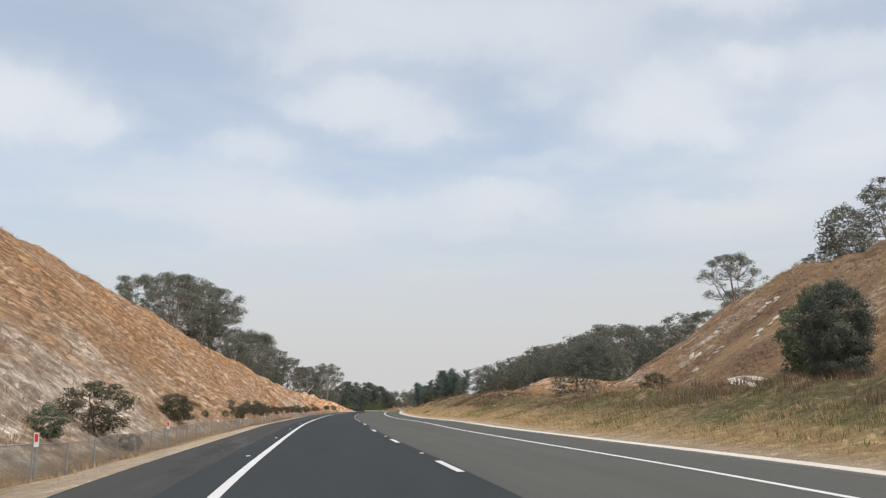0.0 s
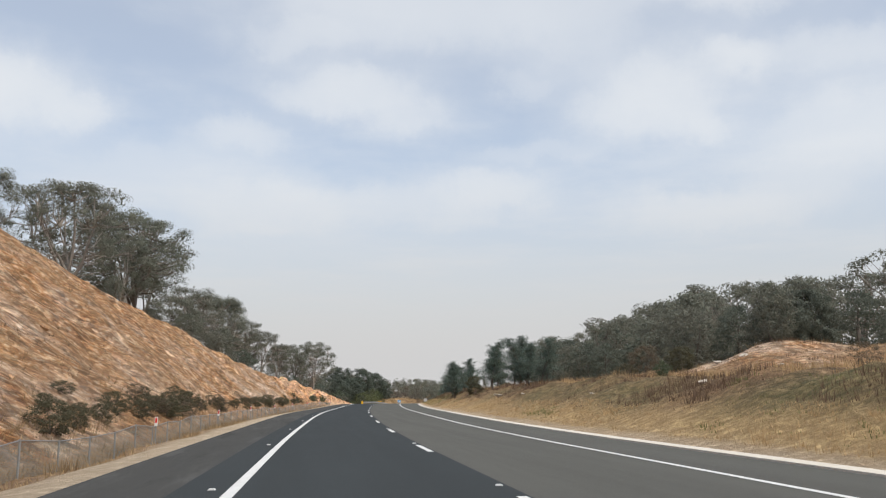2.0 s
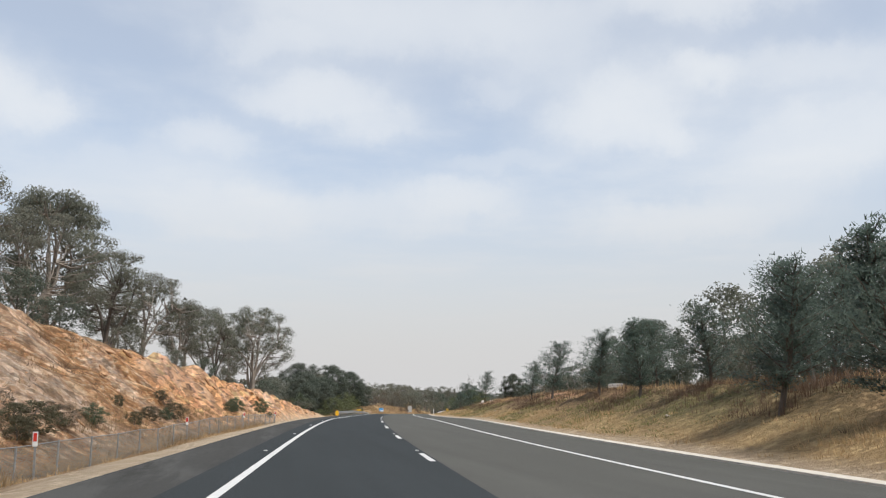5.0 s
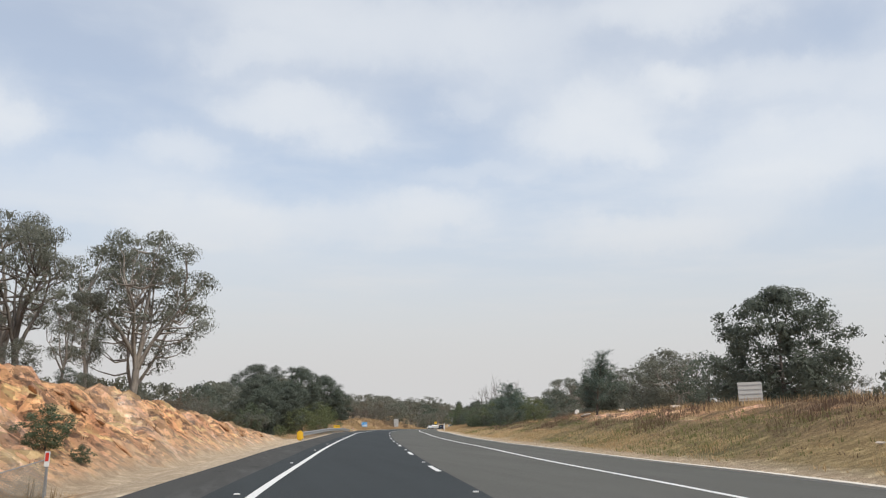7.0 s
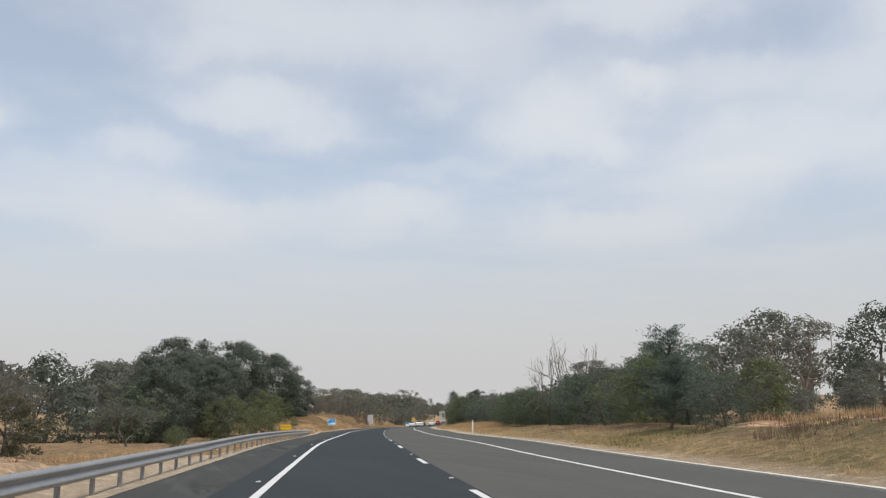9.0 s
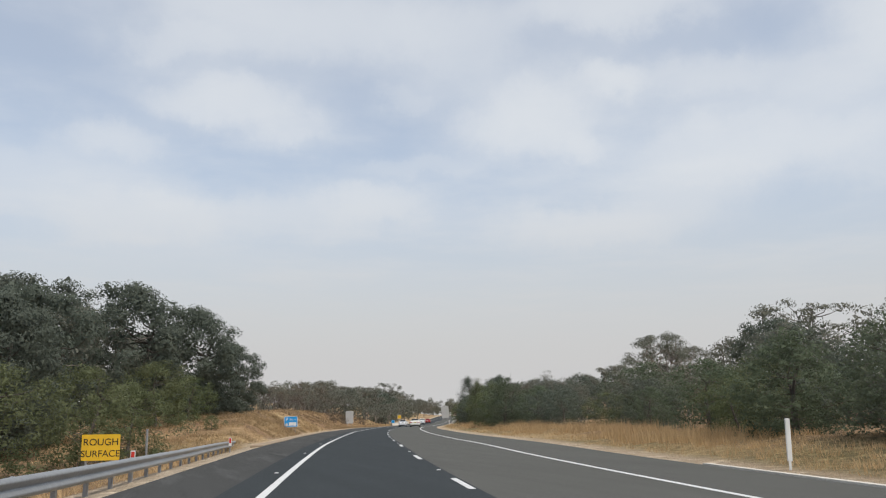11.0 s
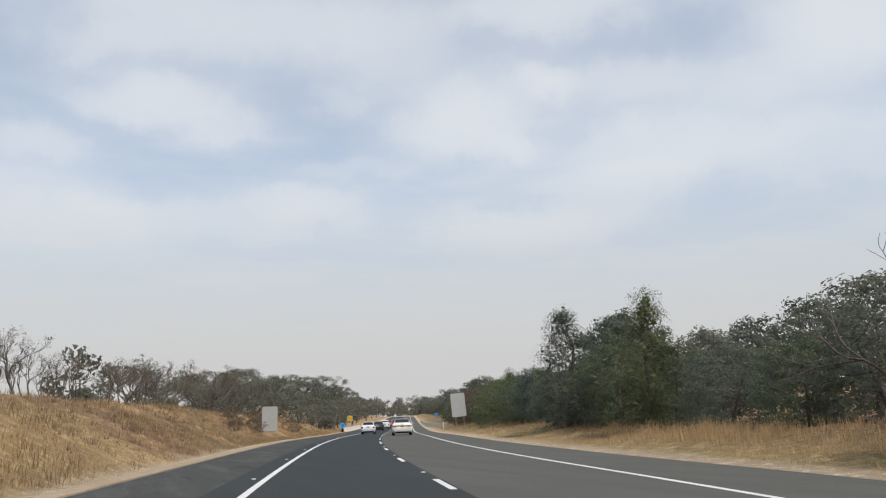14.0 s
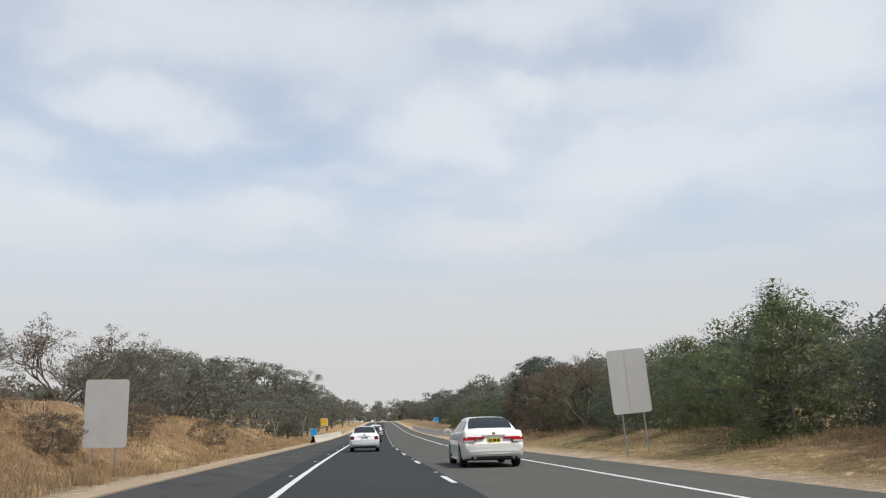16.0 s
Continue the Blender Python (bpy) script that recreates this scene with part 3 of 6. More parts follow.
SS, LL = np.meshgrid(S_, L_, indexing="ij")
ZZ = ground_z(SS, LL)
_me = raw_mesh("ground", at(SS, LL, ZZ).reshape(-1, 3), grid_faces(*SS.shape), M_EARTH, True)
_me.attributes.new("cover", "FLOAT_COLOR", "POINT").data.foreach_set("color", cover_of(SS, LL).ravel())
_me.attributes.new("tint", "FLOAT_COLOR", "POINT").data.foreach_set("color", tint_of(SS, LL).ravel())
ground = tagged(new("ground", _me), "orange cut banks and straw-coloured dry grass verges", "ground", kind="structure")


def gz(s, l):
    return float(ground_z(s, l))


def strip(name, l0, l1, s0, s1, z, mat, parent=None, step=3.0, thick=0.0):
    """A flat or low raised band along the road; l0, l1 numbers or functions of s."""
    s = np.linspace(s0, s1, max(2, int((s1 - s0) / step) + 1))
    a = l0(s) if callable(l0) else np.full_like(s, l0)
    b = l1(s) if callable(l1) else np.full_like(s, l1)
    cols = [at(s, a, z), at(s, b, z)]
    if thick:
        cols = [at(s, a, z - thick), at(s, a + 0.02, z), at(s, b - 0.02, z), at(s, b, z - thick)]
    P = np.stack(cols, 1)
    faces = grid_faces(*P.shape[:2]).tolist()
    if thick:                          # closed ends
        faces += [[3, 2, 1, 0], [4 * len(s) - 4 + k for k in range(4)]]
    ob = new(name, raw_mesh(name, P.reshape(-1, 3), faces, mat))
    if parent:
        ob.parent = parent
    return ob


road = tagged(strip("road", -4.25, 0.12, -70, 900, 0.0, M_LANE), "two-lane highway carriageway, newer dark asphalt in one lane", "road", kind="structure")
strip("worn_lane", 0.12, lambda s: right_edge(s) - 0.02, -70, 900, 0.0, M_OLD, road)
strip("shoulder", lambda s: -left_edge(s), -4.25, -70, 900, 0.0, M_SHOULDER, road)
strip("edge_line", -3.575, -3.425, -70, 880, 0.005, M_PAINT, road, 2.0)
strip("edge_line", 3.68, 3.82, -70, 880, 0.005, M_PAINT, road, 2.0)
kerb = tagged(strip("kerb", lambda s: right_edge(s) - 0.02, lambda s: right_edge(s) + tab(s, [100, 190, 230], [0.52, 0.36, 0.18]), -70, 330, 0.035, M_KERB, None, 2.0, 0.09),
              "pale concrete edge strip beside the asphalt", "kerb", kind="structure")
kerb_l = tagged(strip("kerb", lambda s: -left_edge(s) - 0.62, lambda s: -left_edge(s), 352, 545, 0.03, M_SANDKERB, None, 2.0, 0.12),
                "dusty sand-coloured concrete edging beside the shoulder", "kerb", kind="structure")
# broken line: far end of each stroke, 3 m long
_far = np.interp(np.arange(-5, 75), [-5, 0, 2, 5, 10, 20, 29, 39, 75], [-41.5, 17.6, 41.8, 79.0, 138.6, 255.4, 362.4, 482.6, 910.0])
for _s in _far:
    strip("lane_dash", -0.065, 0.065, _s - 2.95, _s, 0.005, M_PAINT, road)


def prism(name, pts, depth, mat):
    """A polygon in x, z given by points, extruded along y by depth (centred)."""
    n = len(pts)
    v = [(x, -depth / 2, z) for x, z in pts] + [(x, depth / 2, z) for x, z in pts]
    f = [list(range(n)), list(range(2 * n - 1, n - 1, -1))] + [[(i + 1) % n, i, n + i, n + (i + 1) % n] for i in range(n)]
    return raw_mesh(name, np.array(v), f, mat)


_stud = prism("road_stud", [(-0.05, 0), (0.05, 0), (0.035, 0.018), (-0.035, 0.018)], 0.1, M_WHITE)
for _s in np.arange(-30, 620, 11.9):
    for _l in (-3.78, 0.0):
        o = new("road_stud", _stud)
        o.parent = road
        o.matrix_world = pose(*at(_s + 2.8, _l, 0.002), 0, 0, heading(_s))
# ---- plants ----
def tubes(paths, sides):
    """Tapered tubes along paths [(points, radii), ...]: verts and faces."""
    V, F, n = [], [], 0
    ang = np.arange(sides) * 2 * np.pi / sides
    for pts, rad in paths:
        pts = np.asarray(pts)
        k = len(pts)
        t = np.gradient(pts, axis=0)
        t /= np.linalg.norm(t, axis=1)[:, None] + 1e-9
        ref = np.array([0.31, 0.95, 0.05])
        u = np.cross(t, ref)
        u /= np.linalg.norm(u, axis=1)[:, None] + 1e-9
        w = np.cross(t, u)
        ring = u[:, None] * np.cos(ang)[None, :, None] + w[:, None] * np.sin(ang)[None, :, None]
        V.append((pts[:, None] + ring * np.asarray(rad)[:, None, None]).reshape(-1, 3))
        q = n + np.arange(k * sides).reshape(k, sides)
        nx = np.roll(q, -1, axis=1)
        F.append(np.stack([q[:-1], nx[:-1], nx[1:], q[1:]], -1).reshape(-1, 4))
        n += k * sides
    return np.concatenate(V), np.concatenate(F)


def leaf_quads(c, axis, size, width, rng, face=None):
    """Slim pointed leaves at c, lying along axis; face: the way their flat sides look."""
    n = len(c)
    axis = axis / (np.linalg.norm(axis, axis=1)[:, None] + 1e-9)
    side = np.cross(axis, rng.normal(size=(n, 3)) if face is None else face + 0.32 * rng.normal(size=(n, 3)))
    side /= np.linalg.norm(side, axis=1)[:, None] + 1e-9
    L = size * (0.6 + 0.8 * rng.random((n, 1)))
    W = width * (0.6 + 0.8 * rng.random((n, 1)))
    if face is not None:                # front sides outward
        side = side * np.where((np.cross(side, axis) * face).sum(1) < 0, -1, 1)[:, None]
    v = np.stack([c - axis * L / 2 - side * W / 2, c - axis * L / 2 + side * W / 2, c + axis * L / 2], 1).reshape(-1, 3)
    return v, np.arange(3 * n).reshape(n, 3)


def limb(p, d, length, rng, bend=0.25, up=0.15, steps=5):
    """A wandering path from p along d."""
    d = np.asarray(d, float) / np.linalg.norm(d)
    out = [np.asarray(p, float)]
    for _ in range(steps):
        d = d + rng.normal(size=3) * bend * 0.5 + np.array([0, 0, up / steps])
        d /= np.linalg.norm(d)
        out.append(out[-1] + d * length / steps)
    return np.array(out), d


def clump(c, r, flat, n, rng, droop=0.5, dome=0.0):
    """Leaf centres, directions and facings for one cluster of leaves, thickest at its skin; dome lifts them to its upper side."""
    u = rng.normal(size=(n, 3)) + np.array([0, 0, dome])
    u /= np.linalg.norm(u, axis=1)[:, None]
    rad = r * rng.random((n, 1)) ** 0.3
    p = np.asarray(c) + u * rad * np.array([1, 1, flat])
    a = rng.normal(size=(n, 3)) + np.array([0, 0, -droop])
    a = a - u * (a * u).sum(1)[:, None] * 0.8
    return p, a, u, (np.asarray(c, float), r, flat)


def grow(rng, p, d, length, r, depth, paths, ends, splits, spread, ratio, up, bend):
    pts, d2 = limb(p, d, length, rng, bend, up, 5 if depth > 1 else 3)
    paths.append((pts, np.linspace(r, r * 0.62, len(pts))))
    if depth == 0:
        ends.append((pts[-1], length))
        return
    if depth <= 1:
        ends.append((pts[-2], length * 0.7))
    for k in range(splits):
        q = rng.normal(size=3)
        q -= d2 * (q @ d2)
        q /= np.linalg.norm(q)
        f = 0.55 + 0.45 * (k + 1) / splits
        j = min(len(pts) - 1, int(round(f * (len(pts) - 1))))
        grow(rng, pts[j], d2 * math.cos(spread) + q * math.sin(spread) * (0.7 + 0.6 * rng.random()), length * ratio * (0.8 + 0.4 * rng.random()),
             r * 0.56, depth - 1, paths, ends, splits, spread, ratio, up, bend)


def soft_normals(me, n, jitter, rng):
    """Leaves shade by the way their cluster faces."""
    n = n / (np.linalg.norm(n, axis=1)[:, None] + 1e-9) + jitter * rng.normal(size=n.shape)
    n /= np.linalg.norm(n, axis=1)[:, None] + 1e-9
    me.normals_split_custom_set_from_vertices(n.tolist())


def plant(name, paths, leaves, bark, leaf_mat, sides=6, size=0.3, width=0.12, seed=0, fill=0, hearts=()):
    """A plant of 10 m: an Empty with a trunk and a crown; fill: large inner sprays in each cluster; hearts: more of them, (centre, size)."""
    rng = np.random.default_rng(seed + 900)
    root = new(name)
    high = max(np.percentile(np.concatenate([q[0] for q in leaves])[:, 2], 99.6) if leaves else 0, max(q[0][:, 2].max() for q in paths) if not leaves else 0)
    k = 10.0 / high
    paths = [(np.asarray(q) * k, np.asarray(w) * k) for q, w in paths]
    v, f = tubes(paths, sides)
    t = new("trunk", raw_mesh(name + "_trunk", v, f, bark, True))
    t.parent = root
    if leaves:
        c, ax, up = (np.concatenate([q[i] for q in leaves]) for i in range(3))
        v, f = leaf_quads(c * k, ax, size, width, rng, up)
        V, F, U = [v], [f], [up]
        big = [(q[3][0], q[3][1]) for q in leaves if len(q) > 3 for _ in range(2 * fill)] + list(hearts)
        if big:
            c, r = np.array([q[0] for q in big]), np.array([q[1] for q in big])[:, None]
            c = c + rng.normal(size=c.shape) * r * 0.24
            out = (c - np.array([0, 0, c[:, 2].mean() * 0.8])) / 5 + 0.4 * rng.normal(size=c.shape)
            v, f = leaf_quads(c * k, rng.normal(size=c.shape), r * k * 0.38, r * k * 0.26, rng, out)
            U.append(out)
            F.append(f + len(V[0]))
            V.append(v)
        o = new("crown", raw_mesh(name + "_crown", np.concatenate(V), np.concatenate(F), leaf_mat, True))
        soft_normals(o.data, np.repeat(np.concatenate(U), 3, 0), 0.2, rng)
        o.parent = root
    return root


def branch_to(tree, p, rng, r, paths):
    """A bent branch from the nearest fitting place of a limb below p."""
    q = tree[tree[:, 2] < p[2] - 0.25]
    q = tree[:1] if len(q) == 0 else q
    a = q[np.argmin(np.linalg.norm((q - p) * np.array([1, 1, 0.6]), axis=1))]
    j = np.linspace(0, 1, 4)[:, None]
    pts = a * (1 - j) + p * j + rng.normal(size=(4, 3)) * 0.13 * np.sin(np.pi * j)
    pts[:, 2] -= 0.12 * np.linalg.norm((p - a)[:2]) * np.sin(np.pi * j[:, 0])
    paths.append((pts, np.linspace(r, r * 0.3, 4)))


def eucalypt(seed, leaf=M_LEAF_E, bark=M_PALEBARK, total=10500, fork=0.26, wide=0.36, nclump=60, low=0.34, size=0.165, width=0.066):
    """A trunk that forks into rising limbs; their ends carry flat-bottomed tufts of hanging leaves, with gaps between."""
    rng = np.random.default_rng(seed)
    paths = []
    base, d = limb((0, 0, -0.3), (rng.normal() * 0.07, rng.normal() * 0.07, 1), 10 * fork + 0.3, rng, 0.10, 0.1, 5)
    paths.append((base, np.linspace(0.25, 0.19, len(base))))
    paths.append((np.array([[0, 0, -0.35], [0, 0, 0.3]]), [0.37, 0.25]))
    tree = [base[3:]]
    n = 5
    for k in range(n):
        a = 2 * math.pi * (k + 0.7 * rng.random()) / n
        out = (0.12 if k == 0 else 0.3 + 0.25 * rng.random()) * wide / 0.36
        pts, d = limb(base[-1 - k % 3], (math.cos(a) * out, math.sin(a) * out, 1), (9.2 - 10 * fork) * (1.0 if k == 0 else 0.65 + 0.25 * rng.random()), rng, 0.26, 0.12, 7)
        paths.append((pts, np.linspace(0.15, 0.04, len(pts))))
        tree.append(np.concatenate([pts, (pts[1:] + pts[:-1]) / 2]))
    tree = np.concatenate(tree)
    lv = []
    ph = rng.random(3) * 6.28
    for k in range(nclump):
        h = rng.random() ** 0.8
        a = k * 2.4 + rng.random()
        prof = math.sin(math.pi * min(0.12 + 0.80 * h, 0.95)) ** 0.6 * (1 + 0.22 * math.sin(2 * a + ph[0]) + 0.15 * math.sin(3 * a + 5 * h + ph[1]))
        rr = 10 * wide * prof * (0.35 + 0.65 * rng.random() ** 0.5)
        p = np.array([base[-1][0] * 1.2 + math.cos(a) * rr, base[-1][1] * 1.2 + math.sin(a) * rr, 10 * (low + (0.93 - low) * h)])
        branch_to(tree, p, rng, 0.06, paths)
        r = 0.62 + 0.5 * rng.random()
        lv.append(clump(p, r, 0.55, int(total / nclump * (r / 0.85) ** 2), rng, 0.8, 0.55))
    return plant("eucalyptus_tree", paths, lv, bark, leaf, 4, size, width, seed, 2)


def bushy(seed, name="bushy_tree", leaf=M_LEAF_D, bark=M_BARK, total=25000, low=0.03, wide=0.42, nclump=105, size=0.165, width=0.125, fill=8, point=0.0):
    """A dense crown of rounded lobes that reaches down to low; point narrows its top."""
    rng = np.random.default_rng(seed)
    paths, lv, hearts = [], [], []
    ph = rng.random(6) * 6.28
    tr, _ = limb((0, 0, -0.3), (rng.normal() * 0.1, rng.normal() * 0.1, 1), 7.0, rng, 0.12, 0, 7)
    paths.append((tr, np.linspace(0.26, 0.08, len(tr))))
    tree = np.concatenate([tr, (tr[1:] + tr[:-1]) / 2])

    def reach(h, a):
        prof = 0.74 + 0.52 * h if h < 0.5 else math.sqrt(max(0.03, 1 - ((h - 0.5) / 0.53) ** 2)) * (1 - point * (h - 0.5))
        return 10 * wide * prof * (1 + 0.17 * math.sin(2 * a + ph[0] + 2 * h) + 0.15 * math.sin(3 * a + ph[1] - 5 * h) + 0.13 * math.sin(5 * a + ph[2] + 9 * h))

    for k in range(nclump):
        h = (k + rng.random()) / nclump
        a = k * 2.39996 + rng.random() * 0.5
        r = (0.75 + 0.6 * rng.random()) * (95 / nclump) ** 0.4
        rr = max(0.0, reach(h, a) - r * 0.75) * (1 - 0.34 * rng.random() ** 2)
        if h > 0.9:
            rr *= rng.random() ** 0.5
        p = np.array([math.cos(a) * rr, math.sin(a) * rr, 10 * (low + (0.95 - low) * h) + 0.25 * rng.normal()])
        p[2] = max(p[2], 10 * low + r * 0.55)
        lv.append(clump(p, r, 0.72, int(total / nclump * (r / 1.05) ** 2), rng, 0.3, 0.25))
        if k % 2:
            hearts.append((p * np.array([0.6, 0.6, 0.93]), 3.2 * wide))
        if k % 5 == 0:
            branch_to(tree, p, rng, 0.07, paths)
    return plant(name, paths, lv, bark, leaf, 3, size, width, seed, fill, hearts)


def layered(seed, leaf=M_LEAF_W, total=8800, wide=0.36):
    """A young wattle: one stem, tiers of feathery sprays, a ragged pointed top."""
    rng = np.random.default_rng(seed)
    paths, lv = [], []
    stem, _ = limb((0, 0, -0.3), (rng.normal() * 0.06, rng.normal() * 0.06, 1), 10.1, rng, 0.10, 0.1, 9)
    paths.append((stem, np.linspace(0.17, 0.02, len(stem))))
    n = 40
    for k in range(n):
        h = 0.17 + 0.82 * (k / n) ** 0.9
        j = h * (len(stem) - 1)
        p = stem[int(j)] + (stem[min(int(j) + 1, len(stem) - 1)] - stem[int(j)]) * (j - int(j))
        a = k * 2.4 + rng.random()
        ln = 10 * wide * (1.12 - h) ** 0.65 * (0.45 + 0.75 * rng.random()) * (0.75 if h < 0.25 else 1)
        pts, d = limb(p, (math.cos(a), math.sin(a), 0.35 + 0.5 * h), ln, rng, 0.22, 0.25, 5)
        paths.append((pts, np.linspace(0.055, 0.012, len(pts))))
        m = int(total / n * (0.35 + 1.1 * (1.1 - h)))
        f = rng.random(m) ** 0.6
        i = np.minimum((f * (len(pts) - 1)).astype(int), len(pts) - 2)
        q = pts[i] + (pts[i + 1] - pts[i]) * (f * (len(pts) - 1) - i)[:, None]
        q = q + rng.normal(size=(m, 3)) * np.array([0.42, 0.42, 0.16]) * (0.4 + 0.6 * ln / 3)
        lv.append((q, d + rng.normal(size=(m, 3)) * 0.7, np.tile([0.0, 0.0, 1.0], (m, 1)) + 0.5 * rng.normal(size=(m, 3))))
    return plant("wattle_tree", paths, lv, M_BARK, leaf, 5, 0.25, 0.07, seed)


def bare(seed, total=0, leaf=M_LEAF_R, spread=0.5, fork=0.22, name="bare_tree", n=4):
    rng = np.random.default_rng(seed)
    paths, ends = [], []
    base, d = limb((0, 0, -0.3), (rng.normal() * 0.12, rng.normal() * 0.12, 1), 10 * fork + 0.3, rng, 0.15, 0, 5)
    paths.append((base, np.linspace(0.20, 0.14, len(base))))
    for k in range(n):
        a = 2 * math.pi * (k + rng.random() * 0.6) / n
        grow(rng, base[-1 - k % 2], (math.cos(a) * spread, math.sin(a) * spread, 0.9), 3.0, 0.10, 3, paths, ends, 3, 0.5, 0.66, 0.3, 0.4)
    lv = [clump(p, 0.5, 0.7, max(1, total // len(ends)), rng, 0.4) for p, _ in ends] if total else []
    return plant(name, paths, lv, M_BARK, leaf, 3, 0.2, 0.1, seed)


PROTO = {
    "E": [eucalypt(11), eucalypt(12, wide=0.44), eucalypt(13, fork=0.34, wide=0.32), eucalypt(14, M_LEAF_E, M_BARK, wide=0.4, nclump=66), eucalypt(15, fork=0.2, wide=0.48, nclump=66, low=0.26)],
    "Q": [eucalypt(16, total=3200, size=0.27, width=0.125), eucalypt(17, wide=0.44, total=3200, size=0.27, width=0.125), eucalypt(18, M_LEAF_E, M_BARK, fork=0.3, wide=0.4, total=3200, size=0.27, width=0.125, nclump=48)],
    "D": [bushy(21), bushy(22, wide=0.47), bushy(23, wide=0.38, low=0.08), bushy(24, wide=0.5, low=0.05), bushy(28, wide=0.45, low=0.05, size=0.17, width=0.13, fill=9)],
    # paler eucalypt leaf on two of these puts distance haze into their colour
    "F": [bushy(25, leaf=M_LEAF_E, total=2800, nclump=60, size=0.34, width=0.2, fill=2), bushy(26, total=2800, wide=0.48, nclump=60, size=0.34, width=0.2, fill=2), bushy(27, leaf=M_LEAF_E, total=2800, low=0.10, nclump=60, size=0.34, width=0.19, fill=2)],
    "G": [bushy(31, "olive_tree", M_LEAF_G, total=6200, low=0.0, wide=0.46, nclump=80, size=0.23, width=0.125, fill=2), bushy(32, "olive_tree", M_LEAF_G, total=6200, low=0.0, wide=0.55, nclump=80, size=0.23, width=0.125, fill=2)],
    "K": [bushy(34, "thicket_tree", M_LEAF_K, total=6200, low=0.0, wide=0.46, nclump=80, size=0.23, width=0.12, fill=2), bushy(35, "thicket_tree", M_LEAF_D, total=6200, low=0.0, wide=0.52, nclump=80, size=0.23, width=0.12, fill=2),
          bushy(36, "thicket_tree", M_LEAF_K, total=6200, low=0.0, wide=0.5, nclump=80, size=0.23, width=0.11, fill=2, point=0.5)],
    "P": [bushy(41, "upright_acacia", M_LEAF_G, total=13000, low=0.0, wide=0.25, nclump=110, size=0.13, width=0.065, fill=2, point=0.9), bushy(42, "upright_acacia", M_LEAF_D, total=13000, low=0.0, wide=0.27, nclump=110, size=0.13, width=0.065, fill=2, point=0.7)],
    "S": [bushy(51, "shrub", M_LEAF_K, total=2300, low=0.0, wide=0.52, nclump=45, size=0.42, width=0.24, fill=3), bushy(52, "shrub", M_LEAF_B, total=2300, low=0.0, wide=0.6, nclump=45, size=0.44, width=0.24, fill=3),
          bushy(53, "shrub", M_LEAF_R, total=2000, low=0.0, wide=0.6, nclump=45, size=0.42, width=0.18, fill=2)],
    "W": [layered(61), layered(62, wide=0.44), layered(63, wide=0.30), layered(64, wide=0.5)],
    "B": [bare(71), bare(72, spread=0.7), bare(73, spread=0.4, fork=0.3)],
    "T": [bare(81, 500, spread=0.24, fork=0.35, name="thin_tree", n=3), bare(82, 260, M_LEAF_E, 0.2, 0.4, "thin_tree", 3), bare(83, 0, spread=0.22, fork=0.42, name="thin_tree", n=3)],
    "O": [bare(91, 4200, M_LEAF_R, 0.75, 0.12, "sparse_round_tree", 5), bare(92, 4200, M_LEAF_E, 0.85, 0.14, "sparse_round_tree", 5)],
}
SAYS = {
    "E": ("tall eucalyptus with a pale trunk and open grey-green crown", "eucalyptus"),
    "Q": ("tall eucalyptus with an open grey-green crown in the woods", "eucalyptus"),
    "D": ("dense dark-green tree with a rounded leafy crown", "tree"),
    "F": ("grey-green leafy tree in the woods beyond the verge", "tree"),
    "G": ("bushy olive-green tree leafy down to the ground", "tree"),
    "K": ("dense dark-green thicket tree leafy down to the grass", "tree"),
    "P": ("upright leafy acacia standing in roadside scrub", "acacia"),
    "S": ("low bushy shrub in dry grass", "shrub"),
    "W": ("young wattle with tiers of blue-green feathery branches", "wattle"),
    "B": ("leafless tree with bare grey forked branches", "bare tree"),
    "T": ("thin grey tree with almost no leaves", "thin tree"),
    "O": ("spreading tree with sparse brownish leaves", "tree"),
}
_turns = random.Random(5)


def put(kind, s, l, top, var=None, wide=1.0, sink=0.0, label="", group=""):
    """Stands a plant at station s, l to the right, its top at height top over the road."""
    p = at(s, l, gz(s, l) - sink)
    h = max(0.5, top - gz(s, l) + sink)
    src = PROTO[kind][_turns.randrange(len(PROTO[kind])) if var is None else var]
    k = h / 10
    ob = copy_thing(src, pose(*p, 0, 0, _turns.uniform(0, 360)) @ Matrix.Diagonal((k * wide, k * wide, k, 1)))
    says, cat = SAYS[kind]
    return tagged(ob, label or says, cat, group)


# eucalypts on and behind the cut bank
for row in ((124, -30, 17.4, 2), (134, -32, 20.5, 0), (146, -28.5, 22.5, 4), (150, -31, 23, 1), (158, -27, 19, 0), (162, -26, 22.2, 3), (168, -29.5, 24, 4), (174, -32.5, 24.2, 1), (180, -30, 19, 2), (185, -26, 15.2, 3),
            (192, -27, 17.5, 0), (200, -29, 17.2, 2), (207, -25, 15, 4), (215, -27.5, 18.6, 2), (220, -28, 19, 0), (224, -24, 15.3, 3), (228, -22, 13.5, 1), (232, -20, 11.4, 2), (233, -26, 13, 0), (238, -20.4, 11.4, 2)):
    put("E", row[0], row[1] - 1.0, row[2], row[3], 1.0)
put("E", 256.5, -17.0, 13.5, 1, 0.95, label="tall twin eucalyptus with smooth pale trunks on the bank")
put("E", 259, -17.6, 12.4, 4, 0.85)
put("E", 255, -19.4, 9.4, 2, 0.7)
put("E", 247.5, -18.6, 7.7, 2, 0.8)
put("E", 240.5, -18.2, 10.6, 3, 0.95)
put("E", 245, -20.6, 12.2, 1, 0.85)
